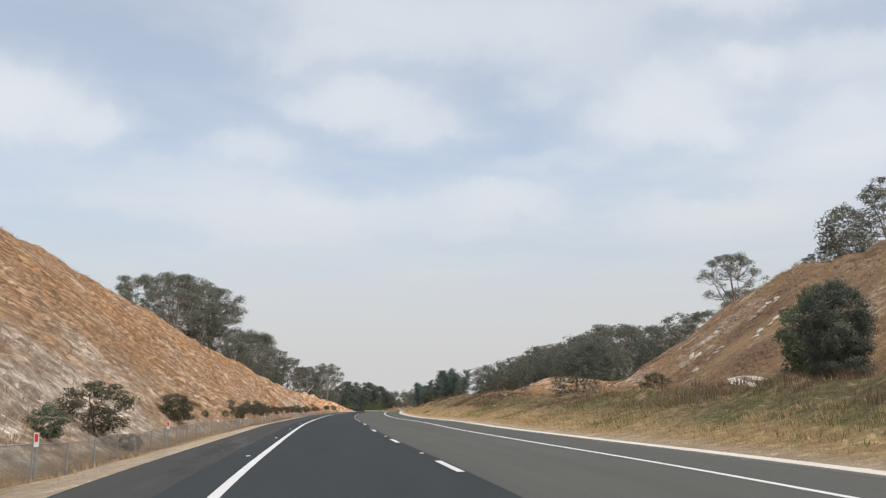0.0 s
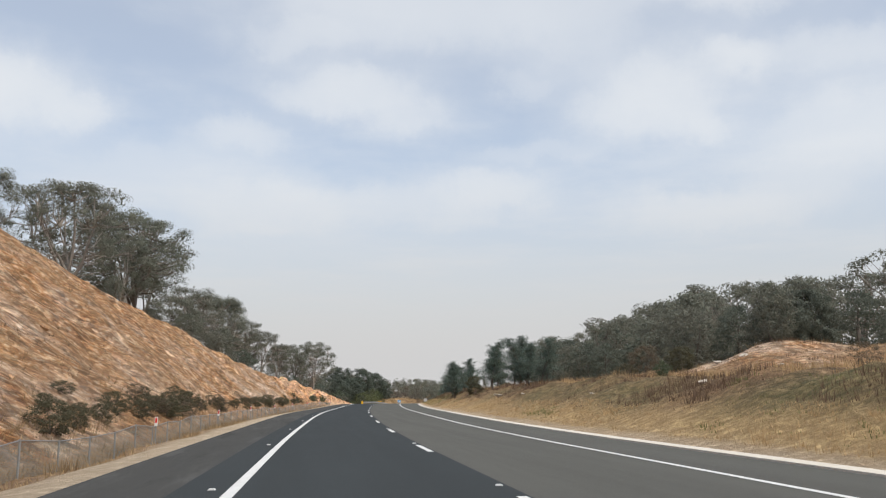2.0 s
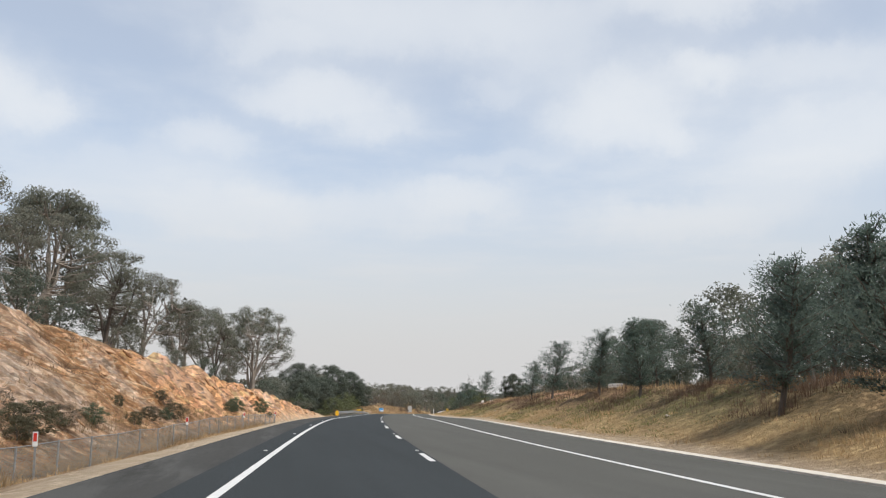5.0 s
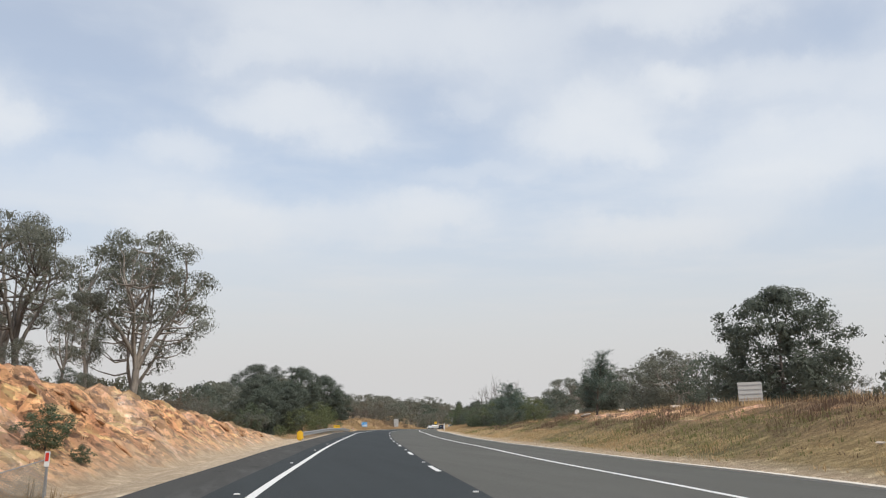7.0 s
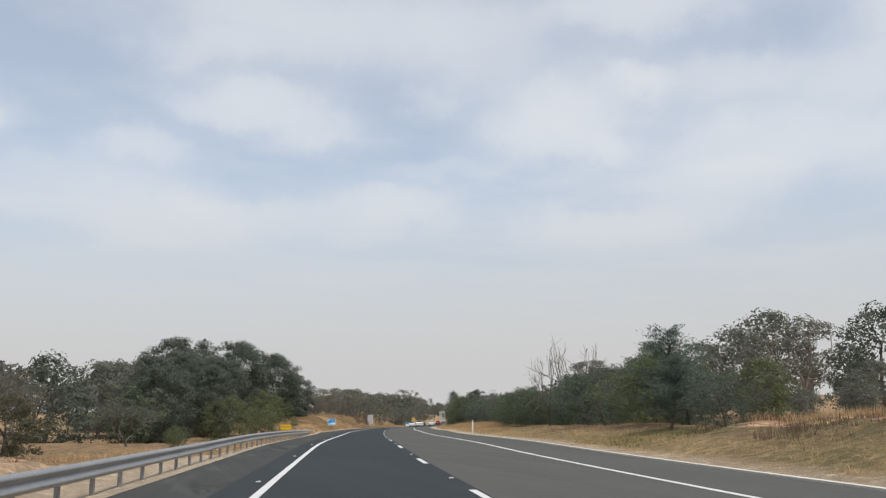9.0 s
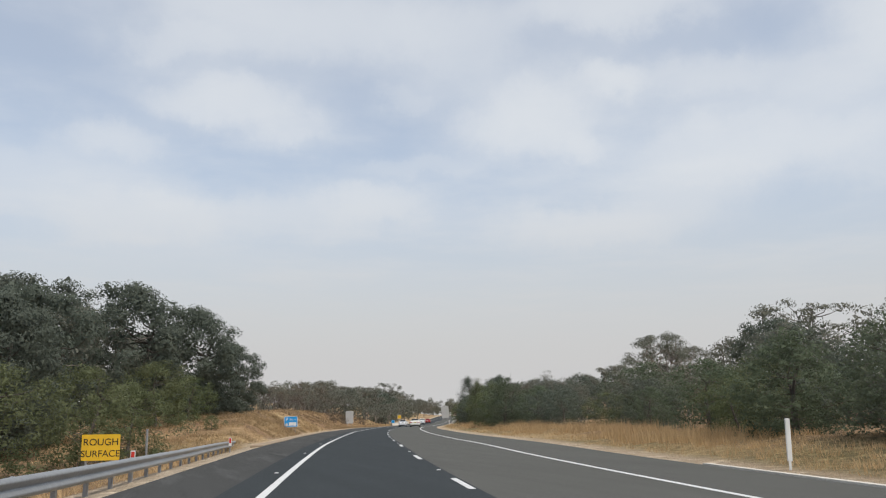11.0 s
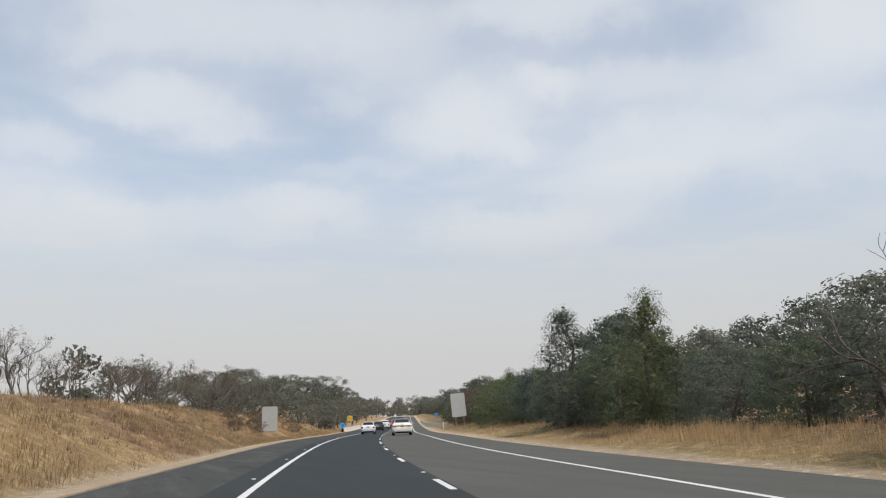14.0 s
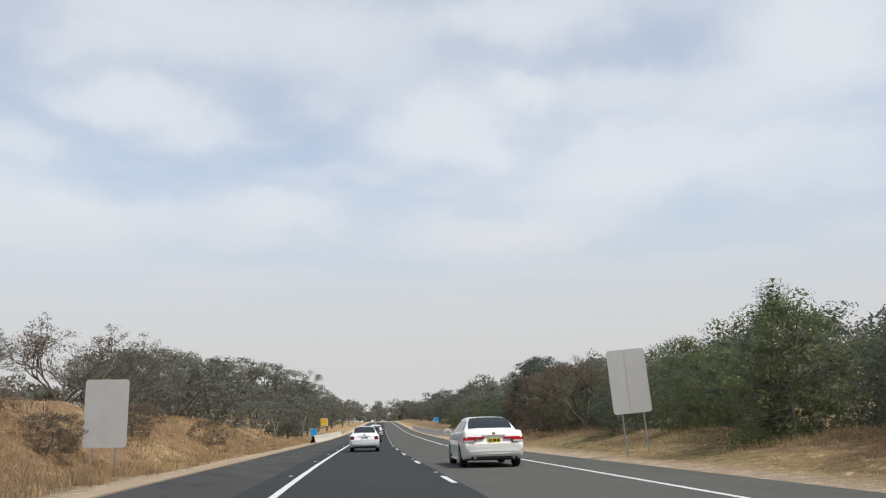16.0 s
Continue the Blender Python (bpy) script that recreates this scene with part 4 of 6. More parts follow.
for s, l, top in ((140, -23.5, 13.5), (152, -22.5, 13), (164, -21.5, 12.5), (172, -20, 11), (188, -19, 9.5), (204, -17.5, 8), (216, -17, 7), (236, -16.5, 6.2), (252, -18.5, 5.6), (244, -17, 5.5), (228, -17, 7.0), (180, -20.5, 12), (196, -19.5, 9)):
    put("F", s, l, top - 1.5, None, 1.2)
# scrub and dense trees past the bank
for s, l, top in ((282, -26, 3.8), (292, -24, 3.2), (300, -30, 5.6), (306, -22, 4.6), (304, -34, 6.2), (296, -18, 2.4), (312, -26, 5), (288, -36, 5), (318, -18, 3.0), (326, -20, 4), (274, -22, 3.2)):
    put("O" if int(s) % 3 == 0 else "S", s, l, top, None, 1.2)
for s, l, top, v, w in ((336, -20, 6.6, 0, 1.0), (346, -23, 7.8, 1, 1.0), (352, -18.5, 7.2, 2, 1.0), (359, -20, 8.6, 3, 0.95), (366, -24, 9.6, 1, 0.95), (373, -27.5, 10.5, 2, 1.1), (383, -29.6, 13.2, 3, 1.05), (386, -21.6, 12.8, 1, 1.15), (391, -17.4, 11.4, 1, 1.12), (398.5, -15.2, 8.7, 0, 1.0)):
    put("D", s, l, top, v, w, 0.3)
for s, l, top, v in ((363, -32, 8.6, 0), (350, -30, 7.6, 2), (376, -32, 9.5, 1), (392, -27, 10.5, 0), (389, -19, 9.5, 1), (394, -22.5, 9.5, 0), (381, -24.5, 10.5, 2), (402, -24, 7.5, 2), (330, -28, 7, 1)):
    put("F", s, l, top, v, 1.25, 0.3)
for s, l, top in ((345, -12.6, 3.4), (351, -12.4, 3.0), (372, -16.0, 5.4), (377, -14.8, 4.6), (367.5, -11.4, 1.6), (371.5, -11.2, 1.1), (339, -14.5, 3.6), (321, -15.5, 1.0), (315, -14, 0.7)):
    put("G", s, l, top, None, 1.3)
# thin bare grove on the grassy mound
_g = random.Random(9)
for k in range(52):
    s, l = 398 + 66 * _g.random(), -15.5 - 17 * _g.random()
    put("T", s, l, gz(s, l) + 1.9 + 1.7 * _g.random(), None, 1.1, group="bare grove on the mound")
for s, l, top in ((411, -13.4, 5.2), (439, -18, 6.6), (447, -18, 6.0), (463, -16.5, 6.4), (466, -18, 6.6), (458, -19, 6.4)):
    put("T", s, l, top, 0, 1.2)
for s, l, top, v in ((462, -19, 6.8, 1), (523, -26.5, 10.6, 0), (470, -21, 6.4, 0), (522.5, -22.0, 9.2, 1), (506.4, -29, 9.8, 1), (504, -26, 8.0, 1), (532, -26, 8.7, 1)):
    put("O", s, l, top, v, 1.15)
for s, l, top in ((552, -15, 4.5), (564, -14, 5), (578, -14, 6), (596, -13.5, 6.5), (614, -14, 6.5), (640, -14, 7), (670, -14, 8), (710, -15, 9), (760, -14, 9), (820, -14, 9), (880, -14, 10), (545, -27, 9.8), (556, -24, 9.6), (566, -22, 10.5), (576, -24, 11.2), (588, -20, 11.3), (604, -22, 11.4), (622, -20, 11.5), (650, -20, 11), (690, -22, 12), (740, -22, 13), (556, -32, 11), (580, -34, 13), (600, -34, 14), (640, -34, 13)):
    put("F" if int(s) % 4 else "Q", s, l, top, None, 1.2)
put("E", 689, -22, 15.5, 3, 0.9)
for s, l in ((494, -13.4), (496, -14.6), (499, -13.8), (478, -11.8), (482, -12.6), (487, -12.2), (474, -13), (492, -12.6), (480, -14.4), (505, -11.4), (470, -12.2)):
    put("S", s, l, gz(s, l) + 0.9 + 0.7 * _g.random(), 2, 1.5, label="dry brown scrub on the grassy slope")
# shrubs along the fence
for s, l, h in ((24, -10.7, 1.0), (30, -10.7, 1.35), (35.5, -10.6, 2.3), (37, -9.6, 0.8), (53.8, -10.8, 1.9), (55.5, -10.9, 1.6), (66, -10.8, 1.0), (78, -10.9, 1.1), (88, -10.8, 1.5), (92, -10.9, 1.6), (95, -11.2, 1.8), (97.5, -10.7, 1.5), (100, -11, 1.7), (103, -11.1, 1.5), (106, -11, 1.9), (109, -10.8, 1.6), (112, -11.1, 2.0), (115, -10.8, 1.4),
                (131, -11, 1.0), (137, -10.6, 0.9), (146, -11, 2.0), (152, -10.6, 1.6), (154.5, -11, 2.2), (158, -10.9, 1.5), (166, -10.7, 1.4), (174, -10.9, 1.5), (179, -10.6, 1.1), (186, -10.8, 1.2), (207, -10.8, 1.2), (210, -11, 1.4), (223.5, -10.9, 1.6), (225, -10.3, 0.7)):
    put("S", s, l, gz(s, l) + (0.8 if s < 60 or s > 195 else 0.5) * h, (0 if int(s) % 3 == 0 else 1) if s < 195 else 0, 1.35)
_f = random.Random(23)
for k in range(46):
    s = _f.uniform(84, 190)
    put("S", s, -10.6 - 1.6 * _f.random(), gz(s, -11) + _f.uniform(0.35, 0.85), _f.choice((1, 2, 2)), _f.uniform(1.2, 1.9), 0.05, "low dark scrub bush behind the wire fence")
# hill to the right: a lone tree, woods behind
put("E", 106, 46.0, 19.2, 4, 1.0, label="lone round-crowned eucalyptus on the bare hill")
for s, l, top in ((64, 43, 18.5), (72, 46, 19.5), (80, 46.5, 19.6), (89, 52, 19.0), (58, 40, 17), (96, 52, 17.5), (114, 50, 15.8), (122, 52, 14.5), (130, 51, 14.6), (140, 51, 15.2), (148, 52, 14.2), (156, 51, 14.6), (165, 50, 15.2), (172, 52, 16.0), (179, 45, 15.0),
                  (187, 51, 17.6), (192, 45, 15.2), (200, 52, 18), (210, 48, 17), (219, 50, 17.2), (230, 46, 16.5), (241, 41, 9.2), (250, 42, 10.0), (178, 40, 13.2), (168, 30, 10.2), (156, 26, 9.4), (216, 30, 11.4), (206, 38, 14)):
    put("Q" if int(s + l) % 3 else "F", s, l, top, None, 1.15)
for s, l, top in ((150, 36, 9.5), (160, 38, 10.5), (172, 36, 11), (184, 36, 12), (194, 34, 11), (206, 32, 10.5), (142, 40, 9.5), (132, 43, 10.5)):
    put("F", s, l, top, None, 1.3)
put("D", 33.5, 18, 5.8, 2, 1.0)
put("S", 39, 20, 6.2, 0, 1.0)
put("D", 28, 21, 7.2, 1, 1.1)
for s, l, top in ((45, 14.5, 2.6), (84, 15.5, 3.0), (98, 13.5, 2.9), (112, 16, 3.2), (110, 19, 4.2)):
    put("S", s, l, top, None, 1.2)
for s, l, top, k in ((112, 26.5, 7.9, "D"), (117, 31, 8.6, "D"), (118, 30, 9.4, "Q"), (124, 25, 9.0, "F"), (131, 29, 9.6, "Q"), (142, 31, 10.2, "Q"), (122, 33, 10.2, "F"), (119, 23.5, 6.6, "D"), (112, 20.5, 6.8, "F"), (115, 25, 7.4, "F"), (108, 24, 8.0, "F"), (116, 18.5, 4.6, "S")):
    put(k, s, l, top, None, 1.05)
# wattles along the shelf
put("K", 57.5, 13.8, 4.5, 1, 1.55, label="broad dark blue-green bush before the bare hill")
for s, l, top, v in ((121, 12.4, 5.4, 1), (123.5, 12, 5.1, 0), (132, 15, 5.2, 3), (135.5, 14, 6.3, 2), (138.5, 14, 6.7, 0), (144, 12, 6.6, 2), (146, 14.4, 6.0, 3), (151, 16, 6.2, 1), (154.5, 14, 6.7, 3), (157.5, 9.4, 5.1, 0), (163, 9.6, 5.0, 1), (166, 12.2, 5.8, 2),
                     (173.5, 12, 5.0, 1), (180, 11.2, 5.0, 0), (190, 12, 5.3, 3), (198.5, 11.0, 5.2, 1), (196, 13.5, 5.2, 2), (186, 14, 5.6, 3), (170, 15, 6.4, 3), (160, 17, 7.4, 1), (177, 17, 6.0, 0)):
    put("W", s, l, top, v, 1.4)
put("S", 150.5, 11, 3.3, 1, 1.1)
for s, l, top in ((131, 20, 5.6), (146, 22, 6.6), (165, 22, 8.3), (178, 23, 7.0)):
    put("F", s, l, top, None, 1.2)
put("W", 209, 11.4, 4.4, 3, 1.3, label="large bushy wattle with dark green feathery leaves")
put("O", 216.5, 14, 2.9, 0, 1.2)
put("W", 223, 16, 3.9, 1, 1.3)
put("D", 275, 18.5, 6.0, 2, 1.0)
put("W", 250.2, 12.1, 5.4, 3, 1.15)
put("O", 226.5, 15.2, 2.8, 1, 1.2)
for s, l, top in ((299, 45, 16.4), (284, 56, 12.5), (312, 54, 12.0), (326, 50, 12)):
    put("D" if s == 299 else "F", s, l, top, 4 if s == 299 else 1, 1.05)
for s, l, top in ((340, 50, 12), (359, 50, 12.6), (370, 51, 15), (380, 50, 13.8), (392, 50, 12.3), (405, 46, 11), (417, 50, 14.8), (430, 46, 11.4), (461, 45, 12.6), (475, 42, 10.8), (490, 40, 11), (433, 30, 8.2), (372, 30, 7.6), (356, 26, 5.4), (376, 30, 7.6)):
    put("Q" if int(s) % 2 else "F", s, l, top, None, 1.15)
# thicket beside the carriageway
for s, l, top in ((284, 11.5, 2.6), (289, 11.2, 3.6), (293, 13.5, 5.2), (299, 14.5, 5.0), (306, 13, 4.2), (313, 13.5, 4.0), (321, 14, 4.4), (330, 13, 3.4), (338, 13, 3.4), (346, 13, 3.5)):
    put("W" if int(s) % 2 else "K", s, l, top, None, 1.5)
put("B", 321.5, 12.6, 6.6, 0, 0.9)
put("B", 327, 16, 8.2, 1, 1.0, label="large leafless tree with dark forked branches")
put("D", 409, 43.8, 11.8, 3, 0.95)
put("E", 440.5, 39.1, 13.2, 4, 1.0)
put("E", 444, 43.5, 11.5, 1, 1.0)
_t = random.Random(17)
for k in range(74):
    s = 288 + 330 * k / 74 + _t.uniform(-1.5, 1.5)
    l = _t.uniform(12.2, 15.5)
    top = {0: 3.6, 1: 4.1, 2: 4.6}[k % 3] + _t.uniform(-0.5, 0.7) + (0.4 if s > 440 else -0.8 if s < 392 else 0)
    put(_t.choice("KKGKK"), s, l, top, None, _t.uniform(1.2, 1.6), 0.2)
for k in range(64):
    s = 292 + 340 * k / 64 + _t.uniform(-2, 2)
    l = _t.uniform(16.5, 27)
    put(_t.choice("FFFO"), s, l, _t.uniform(4.4, 6.2) + (0.8 if s > 420 else -1.9 if s < 375 else -0.7 if s < 400 else 0), None, _t.uniform(1.1, 1.5), 0.2)
for s, l, top, k, v in ((389.5, 15.4, 4.2, "K", 1), (395.5, 11.2, 4.9, "K", 2), (407, 11.4, 5.0, "G", 1), (401, 12.4, 5.7, "B", 2), (416, 14, 6.2, "B", 0), (430.5, 11.4, 6.5, "P", 0), (437, 11.8, 5.2, "K", 0), (440.5, 13, 5.0, "G", 0), (444.3, 10.8, 7.3, "P", 1), (446.5, 14.6, 6.6, "D", 1), (449.5, 15.8, 7.6, "D", 0),
                        (460.6, 10.7, 4.8, "W", 3), (466, 11.4, 4.6, "K", 0), (475, 11, 4.9, "G", 1), (478, 12.2, 5.8, "P", 0), (482, 13.5, 5.2, "P", 1), (486, 12, 4.8, "G", 0), (493, 11.6, 4.6, "K", 2), (503, 11.4, 5.5, "O", 0), (508, 11.4, 5.2, "S", 2), (517, 11.4, 5.2, "S", 2), (532, 13.6, 7.4, "D", 1)):
    put(k, s, l, top, v, 1.15, 0.15)
for s, l, top in ((548, 15, 5), (556, 18, 6), (566, 15, 5.5), (580, 17, 6), (594, 15, 6), (606, 17, 6.5), (620, 15, 6), (640, 16, 7), (664, 15, 7), (700, 15, 7.5), (745, 15, 8), (800, 14, 8), (850, 14, 8), (900, 14, 9), (560, 26, 9), (575, 30, 10.5), (592, 24, 9), (610, 26, 10), (632, 22, 9), (660, 24, 10), (690, 22, 10), (730, 24, 11), (780, 22, 12), (830, 22, 12)):
    put("F", s, l, top, None, 1.5)


def far_woods(name, s0, s1, l0, l1, n, seed, tall, label):
    """Distant woods: leaf clumps over unseen trunks, one sheet of growth."""
    rng = np.random.default_rng(seed)
    V, F, U, k = [], [], [], 0
    for _ in range(n):
        s, l = rng.uniform(s0, s1), rng.uniform(l0, l1)
        base = at(s, l, gz(s, l))
        h = tall * rng.uniform(0.65, 1.15)
        for _ in range(9):
            c = base + np.array([rng.normal() * h * 0.2, rng.normal() * h * 0.2, h * rng.uniform(0.3, 0.92)])
            p, a, u, _ = clump(c, h * 0.18, 0.75, 36, rng, 0.3)
            v, f = leaf_quads(p, a, 0.95, 0.6, rng, u)
            V.append(v)
            F.append(f + k)
            U.append(np.repeat(u, 3, 0))
            k += len(v)
        v, f = tubes([(np.array([base, base + [0, 0, h * 0.6]]), [0.22, 0.1])], 4)
        V.append(v)
        F.append(np.concatenate([f[:, :3], f[:, [0, 2, 3]]]) + k)
        U.append(v - base + np.array([0, 0, 0.01]))
        k += len(v)
    me = raw_mesh(name, np.concatenate(V), np.concatenate(F), M_LEAF_E, True)
    soft_normals(me, np.concatenate(U), 0.2, rng)
    return tagged(new(name, me), label, "woods", kind="stuff")


far_woods("far_woods", 640, 1000, -110, -24, 75, 1, 12, "hazy grey-green woods in the distance")
far_woods("far_woods", 640, 1000, 26, 120, 75, 2, 12, "hazy grey-green woods in the distance")
far_woods("far_woods", 60, 250, 58, 110, 46, 3, 11, "grey-green eucalyptus woods behind the hill")
far_woods("far_woods", 270, 640, 62, 130, 66, 4, 11, "grey-green woods behind the thicket")
far_woods("far_woods", 300, 640, -100, -36, 45, 5, 9, "grey-green woods behind the grassy mound")
far_woods("far_woods", 930, 1150, -70, 70, 120, 6, 12, "distant wooded crest at the end of the road")
for kind in PROTO:
    for ob in PROTO[kind]:
        for o in (*ob.children, ob):
            bpy.data.objects.remove(o)


def grass(name, s0, s1, l0, l1, per_m2, mat, low, high, seed, label, keep=None, blades=7, lean=(0.3, 1.4)):
    """Tufts of thin upright blades over a stretch of the land."""
    rng = np.random.default_rng(seed)
    n = int(abs((s1 - s0) * (l1 - l0)) * per_m2)
    s, l = rng.uniform(s0, s1, n), rng.uniform(l0, l1, n)
    patch = lumps(s, l, 3.0, seed) + 0.5 * lumps(s, l, 1.1, seed + 1)
    ok = (patch > rng.uniform(-0.9, 0.5, n)) & (cover_of(s, l)[:, 2] < 0.4)
    if keep is not None:
        ok &= keep(s, l)
    s, l, patch = s[ok], l[ok], patch[ok]
    n = len(s)
    P = at(s, l, ground_z(s, l) - 0.02)
    h = rng.uniform(low, high, n) * (0.8 + 0.4 * np.clip(patch, -0.5, 1))
    b = np.repeat(P, blades, 0)
    hb = np.repeat(h, blades) * rng.uniform(0.55, 1.1, n * blades)
    a = rng.uniform(0, 2 * np.pi, n * blades)
    out = np.stack([np.cos(a), np.sin(a), 0 * a], -1)
    root = b + out * (rng.random((n * blades, 1)) ** 0.5 * 0.3)
    tip = root + out * (hb * rng.uniform(*lean, n * blades))[:, None] + np.array([0, 0, 1]) * hb[:, None]
    side = np.stack([-np.sin(a), np.cos(a), 0 * a], -1) * (0.007 + 0.009 * rng.random((n * blades, 1)))
    v = np.stack([root - side, root + side, tip], 1).reshape(-1, 3)
    me = raw_mesh(name, v, np.arange(len(v)).reshape(-1, 3), mat)
    return tagged(new(name, me), label, "grass", kind="stuff")


grass("dry_grass", -5, 290, 6.9, 9.4, 12, M_STRAW, 0.08, 0.2, 31, "short straw-coloured dry grass on the verge", None, 8, (0.1, 0.9))
grass("dry_grass", -5, 290, 12.0, 18, 8, M_STRAW, 0.2, 0.5, 32, "tall pale dry grass on the shelf", None, 7, (0.05, 0.5))
grass("weeds", 0, 290, 7.4, 11.6, 11.0, M_WEED, 0.08, 0.24, 33, "green weeds among the dry grass", lambda s, l: lumps(s, l, 7, 51) + tab(s, [70, 90, 165, 185], [0.45, -0.35, -0.35, 0.5]) > 0, 8, (0.1, 0.9))
grass("dry_grass", 290, 560, 7.6, 12.5, 9, M_STRAW, 0.08, 0.24, 34, "straw-coloured dry grass below the thicket", None, 7, (0.1, 0.9))
grass("dry_grass", 335, 430, 9.0, 12.5, 12, M_STRAW, 0.3, 0.7, 49, "tall golden dry grass before the thicket", None, 8, (0.05, 0.45))
grass("dry_grass", 430, 560, 9.4, 12.5, 6, M_BROWNGRASS, 0.15, 0.4, 50, "brown dry grass before the thicket", None, 8, (0.1, 0.7))
grass("dry_grass", 352, 560, -20, -8.2, 10, M_BROWNGRASS, 0.15, 0.45, 46, "brown dry grass in tussocks on the mound", None, 7, (0.1, 0.8))
grass("dry_grass", 352, 560, -20, -8.2, 8, M_STRAW, 0.10, 0.36, 35, "tall golden dry grass on the mound", None, 7, (0.1, 0.9))
grass("dry_grass", 285, 356, -16, -7.4, 6, M_STRAW, 0.12, 0.4, 36, "dry grass behind the guard rail")
grass("weeds", 285, 560, -12, -8, 1.0, M_WEED, 0.06, 0.2, 37, "sparse green weeds at the road's edge")
grass("dry_grass", -5, 220, -11.5, -7.0, 6, M_STRAW, 0.08, 0.26, 38, "sparse dry grass along the fence", lambda s, l: l < -7.6)
grass("fence_scrub", 0, 220, -11.2, -8.2, 4, M_BROWNGRASS, 0.2, 0.6, 48, "dull brown scrub along the fence", lambda s, l: lumps(s, l, 6, 52) > -0.1, 12, (0.1, 0.8))
grass("bank_grass", 0, 200, -34, -10.5, 4.0, M_BROWNGRASS, 0.1, 0.3, 39, "tufts of brown dry grass on the cut bank", lambda s, l: ground_z(s, l, False) < crest_of(s) + 1.5)
grass("hill_grass", 20, 200, 18, 44, 5.0, M_BROWNGRASS, 0.1, 0.3, 40, "tufts of dry grass on the hill", None, 7, (0.1, 0.9))
grass("dead_scrub", 0, 278, -34, -10.4, 1.0, M_SCRUB, 0.08, 0.3, 41, "dark dead scrub on the cut bank", lambda s, l: ground_z(s, l, False) < crest_of(s) + 0.5, 10)
grass("dead_scrub", 0, 285, 9.3, 14.0, 10, M_SCRUB, 0.15, 0.5, 45, "dark red-brown dead scrub on the slope", lambda s, l: lumps(s, l, 5, 53) > -0.25, 9, (0.1, 0.7))
grass("dead_scrub", 0, 290, 8.5, 18, 1.0, M_SCRUB, 0.08, 0.22, 42, "dark dead scrub in the verge", None, 10)
grass("dead_scrub", 20, 190, 16, 44, 2.0, M_SCRUB, 0.15, 0.4, 43, "dark dead scrub on the hill", lambda s, l: lumps(s, l, 6, 54) > -0.1, 10, (0.1, 0.8))
grass("dead_scrub", 380, 560, -19, -9.5, 1.6, M_SCRUB, 0.15, 0.45, 44, "dark dead scrub on the mound", lambda s, l: lumps(s, l, 6, 55) > 0.0, 12, (0.1, 0.8))


# ---- roadside things ----
def part(name, mesh, parent, label="", m=None):
    o = new(name, mesh)
    o.parent = parent
    if m is not None:
        o.matrix_basis = m
    return tagged(o, label)


def box(name, x, y, z, mat, bevel=0.0, taper=1.0):
    """A box from (x0, x1), (y0, y1), (z0, z1), its edges rounded; taper narrows the top."""
    bm = bmesh.new()
    bmesh.ops.create_cube(bm, size=1.0)
    cx, cy = sum(x) / 2, sum(y) / 2
    for v in bm.verts:
        k = taper if v.co.z > 0 else 1.0
        v.co = (cx + v.co.x * (x[1] - x[0]) * k, cy + v.co.y * (y[1] - y[0]) * k, sum(z) / 2 + v.co.z * (z[1] - z[0]))
    if bevel:
        bmesh.ops.bevel(bm, geom=bm.edges[:], offset=bevel, segments=2, affect="EDGES")
    me = bpy.data.meshes.new(name)
    bm.to_mesh(me)
    bm.free()
    me.materials.append(mat)
    return me


def rod(name, r, z0, z1, mat, sides=8):
    v, f = tubes([(np.array([[0, 0, z0], [0, 0, (z0 + z1) / 2], [0, 0, z1]]), [r, r, r])], sides)
    n = len(v)
    faces = f.tolist() + [list(range(n - sides, n))]
    return raw_mesh(name, v, faces, mat)


def rounded(w, h, r, n=5):
    """Outline of a board w x h round the origin, its corners rounded."""
    out = []
    for cx, cz, a0 in ((w / 2 - r, h / 2 - r, 0), (-w / 2 + r, h / 2 - r, 90), (-w / 2 + r, -h / 2 + r, 180), (w / 2 - r, -h / 2 + r, 270)):
        for k in range(n):
            a = radians(a0 + 90 * k / (n - 1))
            out.append((cx + r * math.cos(a), cz + r * math.sin(a)))
    return out


def writing(text, size, mat, parent, x, z, y=-0.022):
    cu = bpy.data.curves.new("lettering", "FONT")
    cu.body, cu.size, cu.align_x, cu.extrude = text, size, "CENTER", 0.002
    tmp = new("lettering", cu)
    me = bpy.data.meshes.new_from_object(tmp.evaluated_get(bpy.context.evaluated_depsgraph_get()))
    bpy.data.objects.remove(tmp)
    me.materials.clear()
    me.materials.append(mat)
    return part("lettering", me, parent, "", pose(x, y, z, 90, 0, 0))


# wire fence below the bank
m_, nt_, b_ = surface("chain_wire", 0.6, 0.4, 0.3)
b_.inputs["Base Color"].default_value = (0.26, 0.275, 0.25, 1)
_p = position(nt_, (1, 1, 1))
_sep = nt_.nodes.new("ShaderNodeSeparateXYZ")
nt_.links.new(_p, _sep.inputs[0])


def _m(op, a, b):
    n = nt_.nodes.new("ShaderNodeMath")
    n.operation = op
    for k, v in enumerate((a, b)):
        if isinstance(v, (int, float)):
            n.inputs[k].default_value = v
        else:
            nt_.links.new(v, n.inputs[k])
    return n.outputs[0]


